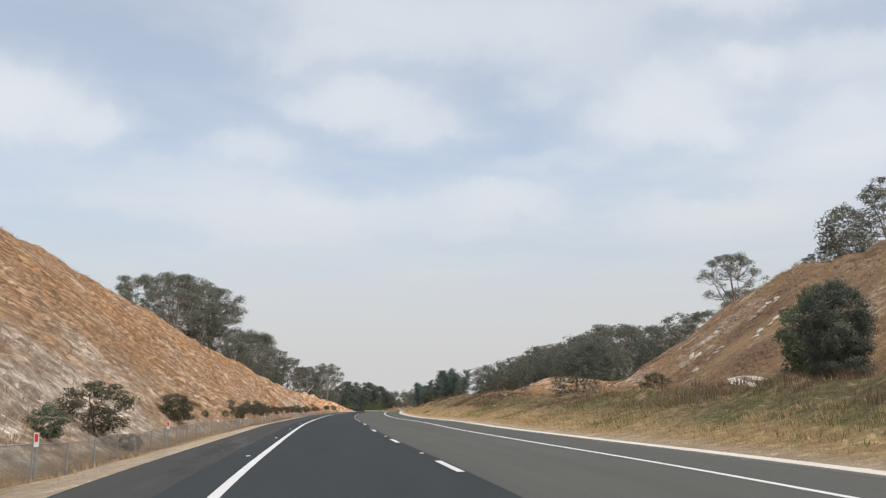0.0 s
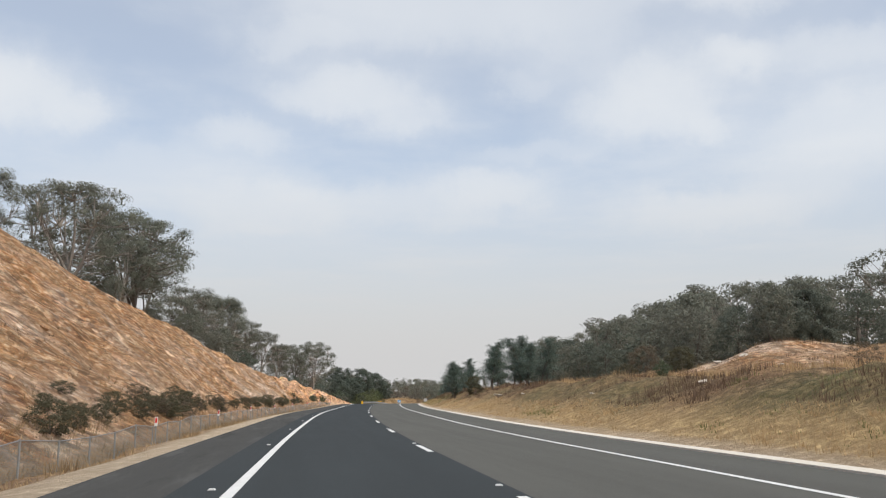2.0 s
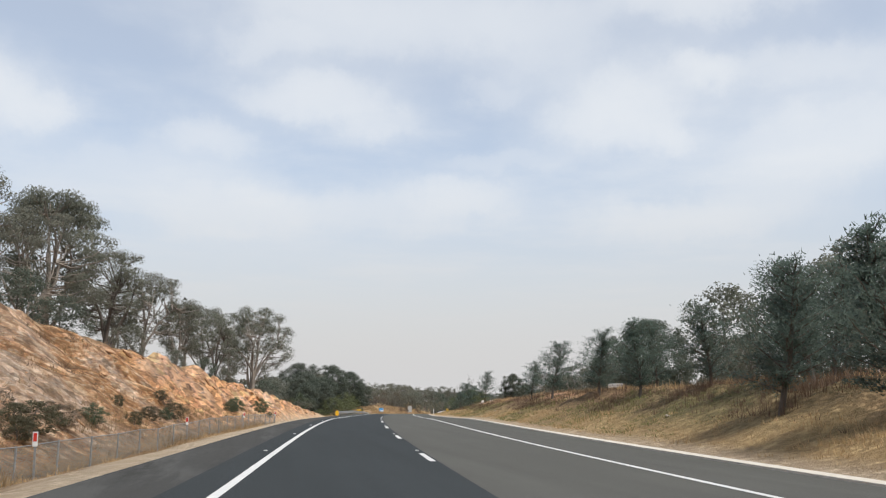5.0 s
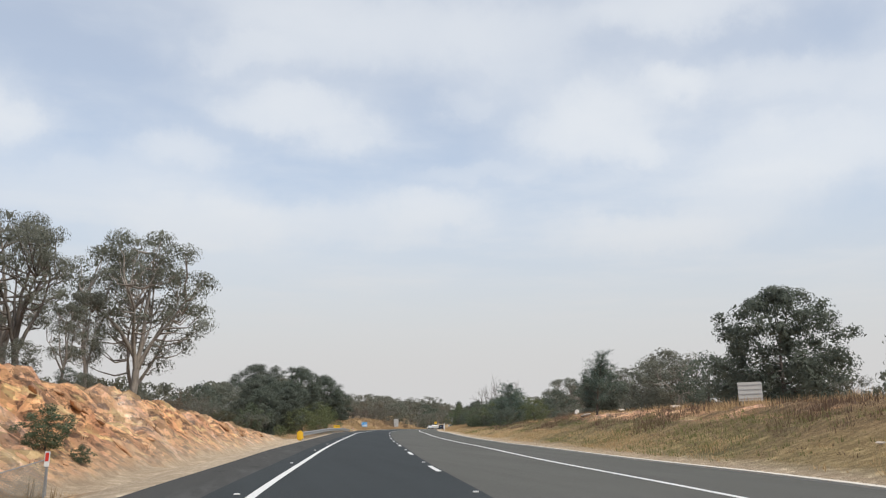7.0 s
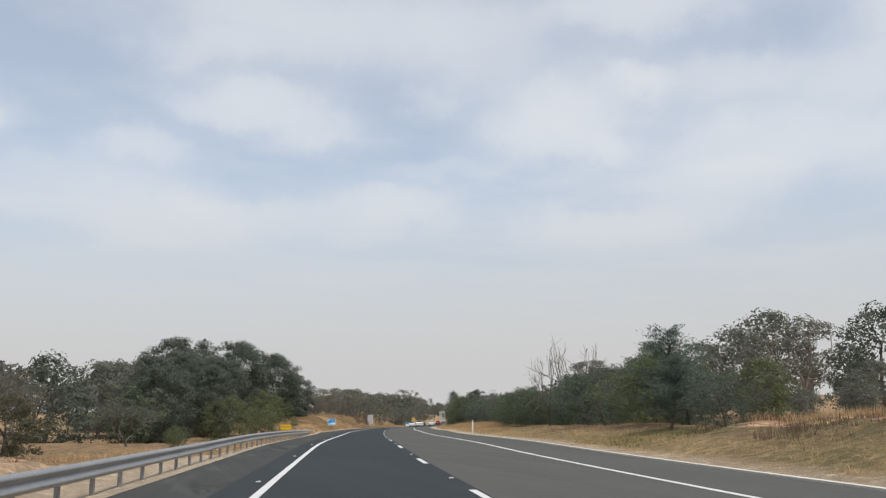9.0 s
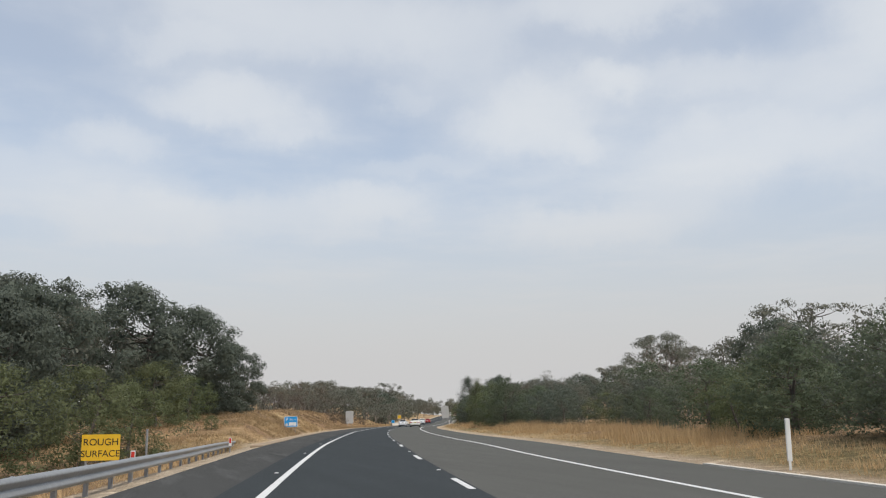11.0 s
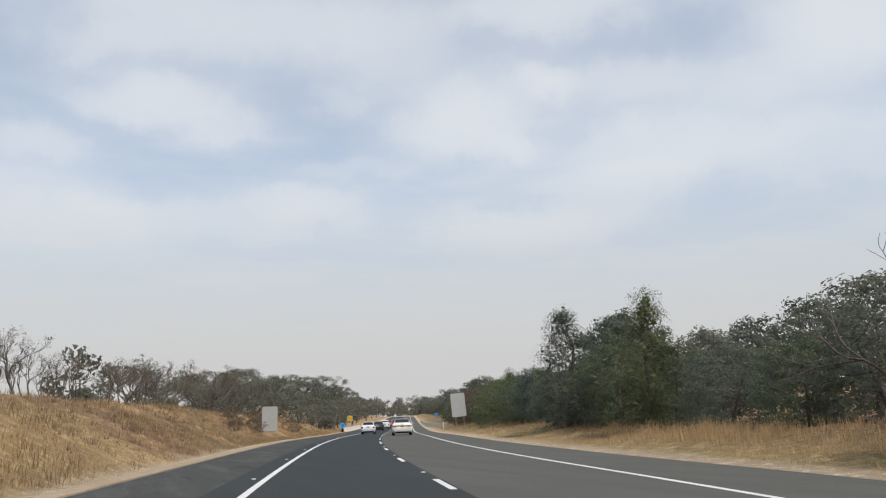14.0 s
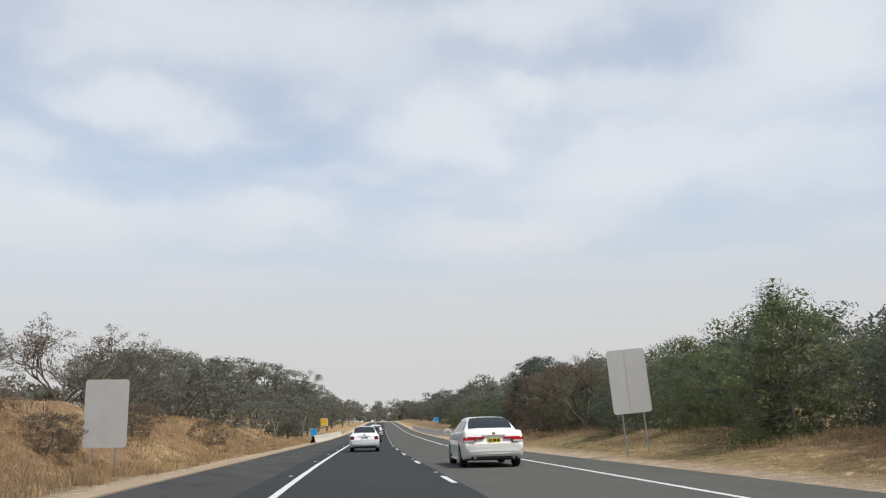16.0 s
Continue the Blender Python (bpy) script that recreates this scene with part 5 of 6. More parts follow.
_d1 = _m("PINGPONG", _m("MULTIPLY", _m("ADD", _sep.outputs[1], _sep.outputs[2]), 14.0), 0.5)
_d2 = _m("PINGPONG", _m("MULTIPLY", _m("SUBTRACT", _sep.outputs[1], _sep.outputs[2]), 14.0), 0.5)
nt_.links.new(_m("MAXIMUM", _m("LESS_THAN", _d1, 0.13), _m("LESS_THAN", _d2, 0.13)), b_.inputs["Alpha"])
M_WIRE = m_
fence = tagged(new("wire_fence"), "low chain-wire fence on steel posts at the foot of the bank", "fence")
_post = rod("post", 0.03, -0.35, 0.86, M_STEEL, 6)
_prev = None
for _s in np.arange(-34, 219, 3.0):
    base = at(_s, -9.0, gz(_s, -9.0))
    part("post", _post, fence, "", pose(*base))
    if _prev is not None:
        n = 4
        a = np.array([_prev + (base - _prev) * t for t in np.linspace(0, 1, n)])
        P = np.stack([a + [0, 0, 0.02], a + [0, 0, 0.82]], 1)
        part("wire_panel", raw_mesh("wire_panel", P.reshape(-1, 3), grid_faces(n, 2), M_WIRE), fence)
        v, f = tubes([(np.array([_prev + [0, 0, 0.83], base + [0, 0, 0.83]]), [0.014, 0.014])], 5)
        part("top_rail", raw_mesh("top_rail", v, f, M_STEEL), fence)
    _prev = base


def marker_post(s, l, top, kind="red"):
    """A guide post with a reflector plate near its top."""
    g = gz(s, l)
    root = new("guide_post")
    root.matrix_world = pose(*at(s, l, g), _turns.uniform(-2, 2), _turns.uniform(-2, 2), heading(s))
    h = top - g
    part("post", box("post", (-0.025, 0.025), (-0.015, 0.015), (-0.3, h - 0.26), M_STEEL if kind == "red" else M_WHITE, 0.004), root)
    if kind == "red":
        part("plate", box("plate", (-0.06, 0.06), (-0.028, -0.012), (h - 0.34, h), M_SIGNWHITE, 0.008), root, "white plate")
        part("reflector", box("reflector", (-0.04, 0.04), (-0.036, -0.028), (h - 0.22, h - 0.03), M_RED, 0.004), root, "red reflector")
        return tagged(root, "steel guide post with a red and white reflector", "guide post", "guide posts along the fence")
    part("blade", box("blade", (-0.055, 0.055), (-0.02, 0.02), (h - 0.9, h), M_WHITE, 0.01), root, "white plastic blade")
    return tagged(root, "white plastic roadside guide post", "guide post")


for _s in (6, 23, 41, 58, 75, 92, 109.5, 126, 143.3, 162, 181.5, 200, 217.6):
    marker_post(_s, -8.9, 0.5)
for _s, _l, _t2 in ((330.5, -7.2, 0.55), (347, -7.2, 0.5), (303, -7.2, 0.55)):
    marker_post(_s, _l, _t2)
marker_post(326.8, 7.2, 1.1, "white")
marker_post(515, 7.6, 1.2, "white")

# guard rail
rail = tagged(new("guard_rail"), "galvanised steel guard rail on posts with a yellow end", "guard rail")
RL = lambda s: -6.5 - 2.05 * np.clip((s - 318) / 40, 0, 1) ** 1.4          # flares away from the road at its far end
RZ = lambda s: -0.36 * np.clip((s - 318) / 40, 0, 1) ** 1.2
_prof = [(0.0, 0.0), (0.075, 0.045), (0.075, 0.085), (0.01, 0.145), (0.01, 0.165), (0.075, 0.225), (0.075, 0.265), (0.0, 0.31)]
s_ = np.arange(262, 358.5, 1.0)
P = np.stack([at(s_, RL(s_) + o, 0.21 + z + RZ(s_)) for o, z in _prof], 1)
part("beam", raw_mesh("beam", P.reshape(-1, 3), grid_faces(*P.shape[:2]), M_STEEL, True), rail, "long corrugated steel beam")
_rp = box("post", (-0.07, 0.0), (-0.06, 0.06), (-0.9, 0.52), M_STEEL, 0.01)
for _s in np.arange(263, 358.5, 2.0):
    part("post", _rp, rail, "", pose(*at(_s, RL(_s) - 0.02, RZ(_s)), 0, 0, heading(_s)))
part("end_cap", box("end_cap", (-0.22, 0.22), (-0.3, 0.22), (-0.05, 0.62), M_YELLOW, 0.09, 0.92), rail, "rounded yellow end cap", pose(*at(261.6, RL(261.6) + 0.03), 0, 0, heading(262)))


def sign_posts(root, xs, h, base):
    for x in xs:
        part("post", rod("post", 0.03, base, h, M_STEEL, 8), root, "", pose(x, 0.03, 0))


def board(root, w, h, r, mat, rim=None, z=0.0, thick=0.012):
    o = part("board", prism("board", rounded(w, h, r), thick, rim or mat), root, "", pose(0, 0, z))
    if rim:
        part("face", prism("face", rounded(w - 0.07, h - 0.07, max(r - 0.03, 0.01)), 0.006, mat), root, "", pose(0, -thick / 2 - 0.003, z))
    return o


# yellow warning sign
sg = tagged(new("warning_sign"), "yellow temporary sign reading rough surface behind the guard rail", "road sign")
sg.matrix_world = pose(*at(332.6, -8.5, 0.1), 0, 0, heading(332) + 4)
board(sg, 0.95, 0.66, 0.03, M_YELLOW, None, 0.48)
writing("ROUGH", 0.245, M_BLACK, sg, 0, 0.535, -0.009)
writing("SURFACE", 0.235, M_BLACK, sg, 0, 0.245, -0.009)
sign_posts(sg, (-0.36, 0.36), 0.6, -1.1)
# bare post beside it
bp = tagged(new("steel_post"), "plain grey steel post beside the guard rail", "post")
bp.matrix_world = pose(*at(341.8, -9.4, 0))
part("post", rod("post", 0.045, -1.0, 0.95, M_STEEL, 8), bp)
# blue parking sign
sg = tagged(new("parking_sign"), "blue and white truck parking sign on two posts", "road sign")
sg.matrix_world = pose(*at(393.5, -8.9, 0.0), 0, -1.5, heading(393) + 3)
board(sg, 1.22, 0.98, 0.09, M_BLUE, M_SIGNWHITE, 1.16)
writing("P", 0.46, M_SIGNWHITE, sg, -0.36, 1.22, -0.013)
writing("500 m", 0.225, M_SIGNWHITE, sg, 0.18, 1.29, -0.013)
truck = [(-0.60, 0.0), (-0.60, 0.16), (-0.52, 0.30), (-0.34, 0.30), (-0.34, 0.10), (-0.20, 0.10), (-0.20, 0.38), (0.58, 0.38), (0.58, 0.06), (0.50, 0.06), (0.50, 0.0), (0.30, 0.0), (0.30, 0.06), (-0.06, 0.06), (-0.06, 0.0), (-0.18, 0.0), (-0.18, 0.04), (-0.38, 0.04), (-0.38, 0.0)]
part("truck_symbol", prism("truck_symbol", truck, 0.004, M_SIGNWHITE), sg, "white truck symbol", pose(0, -0.014, 0.76) @ Matrix.Diagonal((0.86, 1, 0.9, 1)))
sign_posts(sg, (-0.38, 0.38), 0.7, -1.0)
# backs of two large boards
for s, l, z, tilt, says in ((480.5, -10.7, 1.92, 0.6, "grey back of a large sign board before the slope"), (479.2, 7.5, 2.62, -4.5, "leaning grey back of a large sign board on two posts")):
    sg = tagged(new("sign_board"), says, "road sign", "backs of large sign boards")
    sg.matrix_world = pose(*at(s, l, 0), 0, tilt, heading(s))
    board(sg, 1.46 if l < 0 else 1.36, 2.3 if l < 0 else 2.2, 0.1, M_SIGNBACK, None, z, 0.014)
    part("rib", box("rib", (-0.07, 0.07), (-0.016, -0.006), (z - 1.0, z + 1.0), M_SIGNBACK, 0.004), sg)
    g = gz(s, l)
    sign_posts(sg, (-0.38, 0.38), z, g - 0.4)
# back of a board on another road, torn white sheet in the grass on the right
sg = tagged(new("sign_board"), "pale ribbed back of a sign board beyond the grass", "road sign", "backs of large sign boards")
sg.matrix_world = pose(*at(286, 36.4, 0), 0, -2, heading(286) - 8)
board(sg, 2.4, 1.9, 0.05, M_SIGNBACK, None, 4.1, 0.014)
for z in (3.4, 3.85, 4.3, 4.75):
    part("rib", box("rib", (-1.15, 1.15), (-0.04, -0.006), (z - 0.04, z + 0.04), M_STEEL, 0.004), sg)
sign_posts(sg, (-0.85, 0.85), 4.8, gz(286, 36.4) - 0.4)
rag = [(-0.25, 0.0), (-0.1, 0.05), (0.0, -0.22), (0.12, -0.2), (0.1, 0.1), (0.25, 0.18), (0.2, 0.42), (0.0, 0.5), (-0.18, 0.4), (-0.28, 0.25)]
sg = tagged(new("torn_sheet"), "torn white sheet caught on a stake in the grass", "sheet")
sg.matrix_world = pose(*at(257.3, 12.4, gz(257.3, 12.4)), 8, 6, heading(257) + 12) @ Matrix.Scale(0.62, 4)
part("sheet", prism("sheet", rag, 0.03, M_SIGNWHITE), sg, "", pose(0, 0, 0.45))
part("stake", rod("stake", 0.02, -0.3, 0.8, M_TIMBER, 6), sg, "", pose(0, 0.03, 0))
# far signs
for s, l, z, w, h, mat, says in ((568, -9.6, 0.9, 0.9, 0.9, M_BLUE, "small blue road sign in the distance"), (590, -9.6, 2.2, 1.1, 1.1, M_YELLOW, "yellow road sign in the distance"), (640, 10.5, 2.2, 1.0, 0.9, M_BLUE, "blue road sign before the trees")):
    sg = tagged(new("road_sign"), says, "road sign")
    sg.matrix_world = pose(*at(s, l, 0), 0, 0, heading(s))
    board(sg, w, h, 0.08, mat, M_SIGNWHITE, z)
    sign_posts(sg, (-w * 0.3, w * 0.3), z, gz(s, l) - 0.3)


def barrier(name, s0, s1, lf, says, h=0.8):
    """A pale concrete barrier: broad foot, narrow top, in lengths."""
    root = tagged(new(name), says, "barrier")
    prof = [(-0.3, -0.3), (-0.3, 0.08), (-0.17, 0.33), (-0.10, h), (0.10, h), (0.17, 0.33), (0.3, 0.08), (0.3, -0.3)]
    s = s0
    while s < s1:
        q = np.array([s, s + 3.0, s + 5.94])
        P = np.stack([at(q, lf(q) + a, b) for a, b in prof], 1)
        part("segment", raw_mesh("segment", P.reshape(-1, 3), grid_faces(*P.shape[:2]), M_KERB), root)
        s += 6
    return root


barrier("concrete_barrier", 545, 665, lambda s: tab(s, [545, 575, 700], [9.6, 7.0, 6.6]), "pale concrete barrier curving along the carriageway")
barrier("concrete_barrier", 540, 600, lambda s: -7.6 - 0 * s, "low pale concrete barrier beside the shoulder", 0.7)


# loose rocks
def rock_mesh(seed, mat):
    rng = np.random.default_rng(seed)
    bm = bmesh.new()
    bmesh.ops.create_icosphere(bm, subdivisions=2, radius=0.5)
    k = rng.normal(size=(6, 3))
    k /= np.linalg.norm(k, axis=1)[:, None]
    cut = 0.26 + 0.16 * rng.random(6)
    for v in bm.verts:
        p = np.array(v.co) * (1 + 0.15 * rng.normal())
        for n, c in zip(k, cut):
            d = p @ n - c
            if d > 0:
                p = p - n * d * 0.9
        v.co = p * np.array([1.25, 0.95, 0.75])
    me = bpy.data.meshes.new("rock")
    bm.to_mesh(me)
    bm.free()
    me.materials.append(mat)
    return me


_rocks = [rock_mesh(i, M_PALEROCK if i % 2 else M_ROCK) for i in range(8)]
_r = random.Random(3)


def rock(s, l, size, mesh, says, grp, lift=0.04):
    o = new("rock", mesh)
    o.matrix_world = pose(*at(s, l, gz(s, l) + size * lift), _r.uniform(-20, 20), (36 if l < -10 and s < 290 else -34 if l > 20 and s < 110 else 0) + _r.uniform(-14, 14), heading(s) + _r.uniform(-50, 50)) @ Matrix.Diagonal((size * _r.uniform(0.8, 1.4), size, size * _r.uniform(0.45, 0.7), 1))
    tagged(o, says, "rock", grp)


for s, l, z in ((33, 13.6, 1.0), (34.5, 14.2, 1.3), (35.5, 15.2, 1.5), (37, 15.8, 1.3), (38.5, 16.6, 1.4), (36, 14, 0.7), (40, 17.2, 1.1), (33.5, 15, 0.6), (39, 15.6, 0.7), (31, 12.6, 0.6), (28, 11.6, 0.5), (65.5, 9.8, 0.6), (68, 11, 0.6), (72, 11.6, 0.7), (60, 11.8, 0.6), (88, 11.4, 0.6), (123, 9.6, 0.8), (126, 11, 0.5), (118, 10.5, 0.4), (50, 9.5, 0.35), (98, 10, 0.3), (170, 9, 0.3), (215, 9.4, 0.3), (238, 12.8, 0.9), (246, 12.4, 0.8), (252, 11.8, 0.7)):
    rock(s, l, z if s < 45 else 0.6 * z, _rocks[1 + 2 * _r.randrange(4)], "pale boulder half buried in the dry verge", "boulders on the verge", 0.2)
for k in range(110):
    s = _r.uniform(10, 275)
    m = 10.4 + _r.random() ** 1.5 * max(0.5, crest_of(s) / 0.82)
    big = 0.7 if 185 < s < 275 else 0.45
    rock(s, -m, big * _r.uniform(0.3, 1.0), _rocks[2 * _r.randrange(4)], "broken orange rock on the cut bank", "rocks on the cut bank")
for k in range(80):
    s = _r.uniform(190, 264)
    m = 10.6 + _r.random() * max(0.4, (crest_of(s) - 0.2) / 0.82)
    rock(s, -m, _r.uniform(0.2, 0.5), _rocks[2 * _r.randrange(4)], "flat broken ledge of orange rock on the cut bank", "rocks on the cut bank")
for s0, l0, n in ((62, 22.5, 8), (66, 24.5, 7), (70, 25.5, 9), (72, 28.0, 9), (66, 29.5, 8), (60, 27.0, 8), (80, 28.5, 6)):
    for k in range(n):
        rock(s0 + 0.35 * k + _r.uniform(-0.5, 0.5), l0 + 0.55 * k + _r.uniform(-0.3, 0.3), _r.uniform(0.25, 0.7), _rocks[1 + 2 * _r.randrange(4)], "pale weathered outcrop on the bare hill", "rocks on the hill", 0.0)
for k in range(16):
    rock(_r.uniform(86, 110), _r.uniform(14, 21), _r.uniform(0.2, 0.5), _rocks[1 + 2 * _r.randrange(4)], "pale broken rock at the foot of the hill", "rocks on the hill", 0.15)
# ---- cars ----
def paint(name, colour, metal=0.0):
    m, nt, b = surface(name, 0.28, metal, 0.5)
    p = position(nt)
    nt.links.new(mixed(nt, cloudy(nt, p, 2.0), colour, tuple(v * 0.93 for v in colour)), b.inputs["Base Color"])
    b.inputs["Coat Weight"].default_value, b.inputs["Coat Roughness"].default_value = 0.6, 0.08
    return m


M_PEARL = paint("pearl_white_paint", (0.85, 0.84, 0.78))
M_CARWHITE = paint("white_paint", (0.80, 0.80, 0.80))
M_NAVY = paint("navy_paint", (0.025, 0.035, 0.055))
M_CARRED = paint("red_paint", (0.45, 0.03, 0.025))
M_GLASS, _nt, _b = surface("tinted_glass", 0.04, 0.0, 0.7)
_b.inputs["Base Color"].default_value = (0.012, 0.016, 0.017, 1)
M_TYRE = grained("tyre_rubber", (0.02, 0.02, 0.02), (0.028, 0.027, 0.026), (0.015, 0.015, 0.015), 3.0, 30.0, 0.9, 0.3, 0.004)
M_RIM = plain("alloy", (0.42, 0.42, 0.43), 0.35, 0.8)
M_TRIM = plain("black_trim", (0.018, 0.018, 0.02), 0.6)
M_CHROME = plain("chrome", (0.6, 0.6, 0.6), 0.15, 1.0)
M_LAMP = plain("red_lamp_lens", (0.50, 0.02, 0.03), 0.12, 0.0, 0.6)
M_LAMPDARK = plain("dark_lamp_lens", (0.16, 0.02, 0.018), 0.15, 0.0, 0.6)
M_CLEAR = plain("clear_lamp_lens", (0.62, 0.60, 0.60), 0.12, 0.0, 0.6)
M_PLATE = plain("yellow_plate", (0.72, 0.56, 0.04), 0.45)


def wheel(parent, x, y, r, w):
    """A tyre with a spoked rim, its outside towards x."""
    side = 1 if x > 0 else -1
    n = 24
    prof = [(-w / 2, r * 0.62), (-w / 2, r * 0.90), (-w * 0.36, r), (w * 0.36, r), (w / 2, r * 0.90), (w / 2, r * 0.62)]
    a = np.arange(n) * 2 * np.pi / n
    P = np.array([[(px, pr * math.cos(t), pr * math.sin(t)) for px, pr in prof] for t in a])
    q = np.arange(n * 6).reshape(n, 6)
    nx = np.roll(q, -1, 0)
    f = np.stack([q[:, :-1], q[:, 1:], nx[:, 1:], nx[:, :-1]], -1).reshape(-1, 4)
    hub = new("wheel", raw_mesh("tyre_side", P.reshape(-1, 3), f, M_TYRE, True))
    hub.parent = parent
    hub.matrix_basis = pose(x, y, r)
    bm = bmesh.new()
    bmesh.ops.create_cone(bm, cap_ends=True, segments=24, radius1=r * 0.64, radius2=r * 0.64, depth=w * 0.5, matrix=Matrix.Rotation(radians(90), 4, "Y"))
    for v in bm.verts:
        v.co.x -= side * 0.03
    me = bpy.data.meshes.new("rim_barrel")
    bm.to_mesh(me)
    bm.free()
    me.materials.append(M_TRIM)
    part("rim_barrel", me, hub)
    bm = bmesh.new()
    for k in range(7):
        t = 2 * math.pi * k / 7
        mat = Matrix.Rotation(t, 4, "X") @ Matrix.Translation((side * w * 0.42, 0, r * 0.33)) @ Matrix.Diagonal((0.03, r * 0.15, r * 0.58, 1))
        bmesh.ops.create_cube(bm, size=1.0, matrix=mat)
    bmesh.ops.create_cone(bm, cap_ends=True, segments=12, radius1=r * 0.16, radius2=r * 0.13, depth=0.04, matrix=Matrix.Translation((side * w * 0.42, 0, 0)) @ Matrix.Rotation(radians(90), 4, "Y"))
    for k in range(24):
        t = 2 * math.pi * k / 24
        mat = Matrix.Rotation(t, 4, "X") @ Matrix.Translation((side * w * 0.42, 0, r * 0.63)) @ Matrix.Diagonal((0.03, r * 0.18, r * 0.06, 1))
        bmesh.ops.create_cube(bm, size=1.0, matrix=mat)
    me = bpy.data.meshes.new("rim")
    bm.to_mesh(me)
    bm.free()
    me.materials.append(M_RIM)
    part("rim", me, hub, "spoked alloy rim")


def loft(name, rings, mat, caps=True):
    """Skins rings of equal length; each ring an open half outline mirrored over x."""
    R = []
    for ring in rings:
        half = np.array(ring, float)
        mir = half[::-1].copy()
        mir[:, 0] *= -1
        R.append(np.concatenate([half, mir]))
    P = np.array(R)
    r, c = P.shape[:2]
    q = np.arange(r * c).reshape(r, c)
    nx = np.roll(q, -1, 1)
    f = np.stack([q[:-1], q[1:], nx[1:], nx[:-1]], -1).reshape(-1, 4).tolist()
    if caps:
        f += [q[0].tolist(), q[-1][::-1].tolist()]
    return raw_mesh(name, P.reshape(-1, 3), f, mat, True)


def softened(me, cut=35):
    bm = bmesh.new()
    bm.from_mesh(me)
    bmesh.ops.recalc_face_normals(bm, faces=bm.faces[:])
    for e in bm.edges:
        e.smooth = not (len(e.link_faces) == 2 and e.calc_face_angle(0) > radians(cut))
    bm.to_mesh(me)
    bm.free()
    return me


def car(name, s, l, body, L=4.9, W=1.84, H=1.47, belt=0.98, deck=1.06, nose=0.74, cabin=(-1.78, -1.0, 0.35, 1.25), wheels=(-1.38, 1.42), r=0.325, says="", yaw=0.0, lamps="wide", plate=M_PLATE):
    """A parked car. cabin: rear foot, rear roof, front roof and front foot of the glasshouse along the length."""
    root = tagged(new(name), says, "car")
    root.matrix_world = pose(*at(s, l, 0.006), 0, 0, heading(s) + yaw)
    w, h2 = W / 2, L / 2
    ys = np.array(sorted(set(np.round(np.concatenate([[-h2, -h2 + 0.03, -h2 + 0.07, -h2 + 0.12, -h2 + 0.2, -h2 + 0.32], np.arange(-h2 + 0.4, h2 - 0.35, 0.075), [h2 - 0.3, h2 - 0.2, h2 - 0.1, h2 - 0.03, h2]]), 3))))
    rings = []
    for y in ys:
        d = y + h2
        top = np.interp(y, [-h2, -h2 + 0.03, -h2 + 0.07, -h2 + 0.12, -h2 + 0.2, cabin[0], cabin[3], h2 - 0.35, h2 - 0.08, h2], [0.66, 0.70, deck - 0.16, deck - 0.05, deck, deck - 0.02 if deck > belt else belt, belt + 0.01, nose + 0.08, nose, nose - 0.12])
        low = np.interp(y, [-h2, -h2 + 0.1, -h2 + 0.5, h2 - 0.5, h2], [0.40, 0.27, 0.20, 0.20, 0.30])
        k = np.interp(y, [-h2, -h2 + 0.03, -h2 + 0.12, -h2 + 0.4, -0.6, 0.9, h2 - 0.5, h2 - 0.12, h2], [0.86, 0.91, 0.95, 0.985, 1, 1, 0.97, 0.85, 0.66])
        ww = w * k
        sh = min(top - 0.05, belt - 0.05)
        ring = [(0.001, y, low), (ww * 0.80, y, low), (ww * 0.93, y, low + 0.03), (ww * 0.97, y, low + 0.14), (ww * 0.995, y, 0.52), (ww, y, 0.62), (ww * 0.985, y, max(0.64, (0.62 + sh) / 2)), (ww * 0.965, y, max(0.66, sh)), (ww * 0.93, y, max(0.67, top - 0.022)), (ww * 0.86, y, max(0.68, top)), (ww * 0.45, y, max(0.69, top + 0.018)), (0.001, y, max(0.69, top + 0.025))]
        for wy in wheels:            # open the wheel arches
            for i in range(1, 7):
                x, yy, z = ring[i]
                dy, dz = y - wy, z - r
                rr = math.hypot(dy, dz)
                if abs(dy) < r + 0.045 and (rr < r + 0.045 or z < r):
                    ring[i] = (x, yy, r + math.sqrt(max((r + 0.045) ** 2 - dy * dy, 0)) + 0.002 * i)
        rings.append(ring)
    part("body", softened(loft("body", rings, body)), root, "painted body shell")
    # dark floor and wheel housings
    part("underbody", box("underbody", (-w * 0.86, w * 0.86), (-h2 + 0.18, h2 - 0.25), (0.22, 0.60), M_TRIM, 0.03), root, "black underside")
    # glasshouse
    c0, c1, c2, c3 = cabin
    gy = np.array([c0, c0 + (c1 - c0) * 0.35, c0 + (c1 - c0) * 0.75, c1, (c1 * 2 + c2) / 3, (c1 + c2 * 2) / 3, c2, c2 + (c3 - c2) * 0.3, c2 + (c3 - c2) * 0.7, c3])
    dk = deck - 0.02
    gt = np.interp(gy, [c0, c0 + (c1 - c0) * 0.35, c0 + (c1 - c0) * 0.75, c1, (c1 + c2) / 2, c2, c2 + (c3 - c2) * 0.3, c2 + (c3 - c2) * 0.7, c3],
                   [dk, dk + (H - dk) * 0.45, dk + (H - dk) * 0.83, H - 0.035, H, H - 0.03, H - 0.15, H - 0.36, belt])
    wb, wr = w * 0.885, w * 0.64

    def side_x(z):
        return wb + (wr - wb) * np.clip((z - belt) / (H - 0.08 - belt), 0, 1)

    rings = []
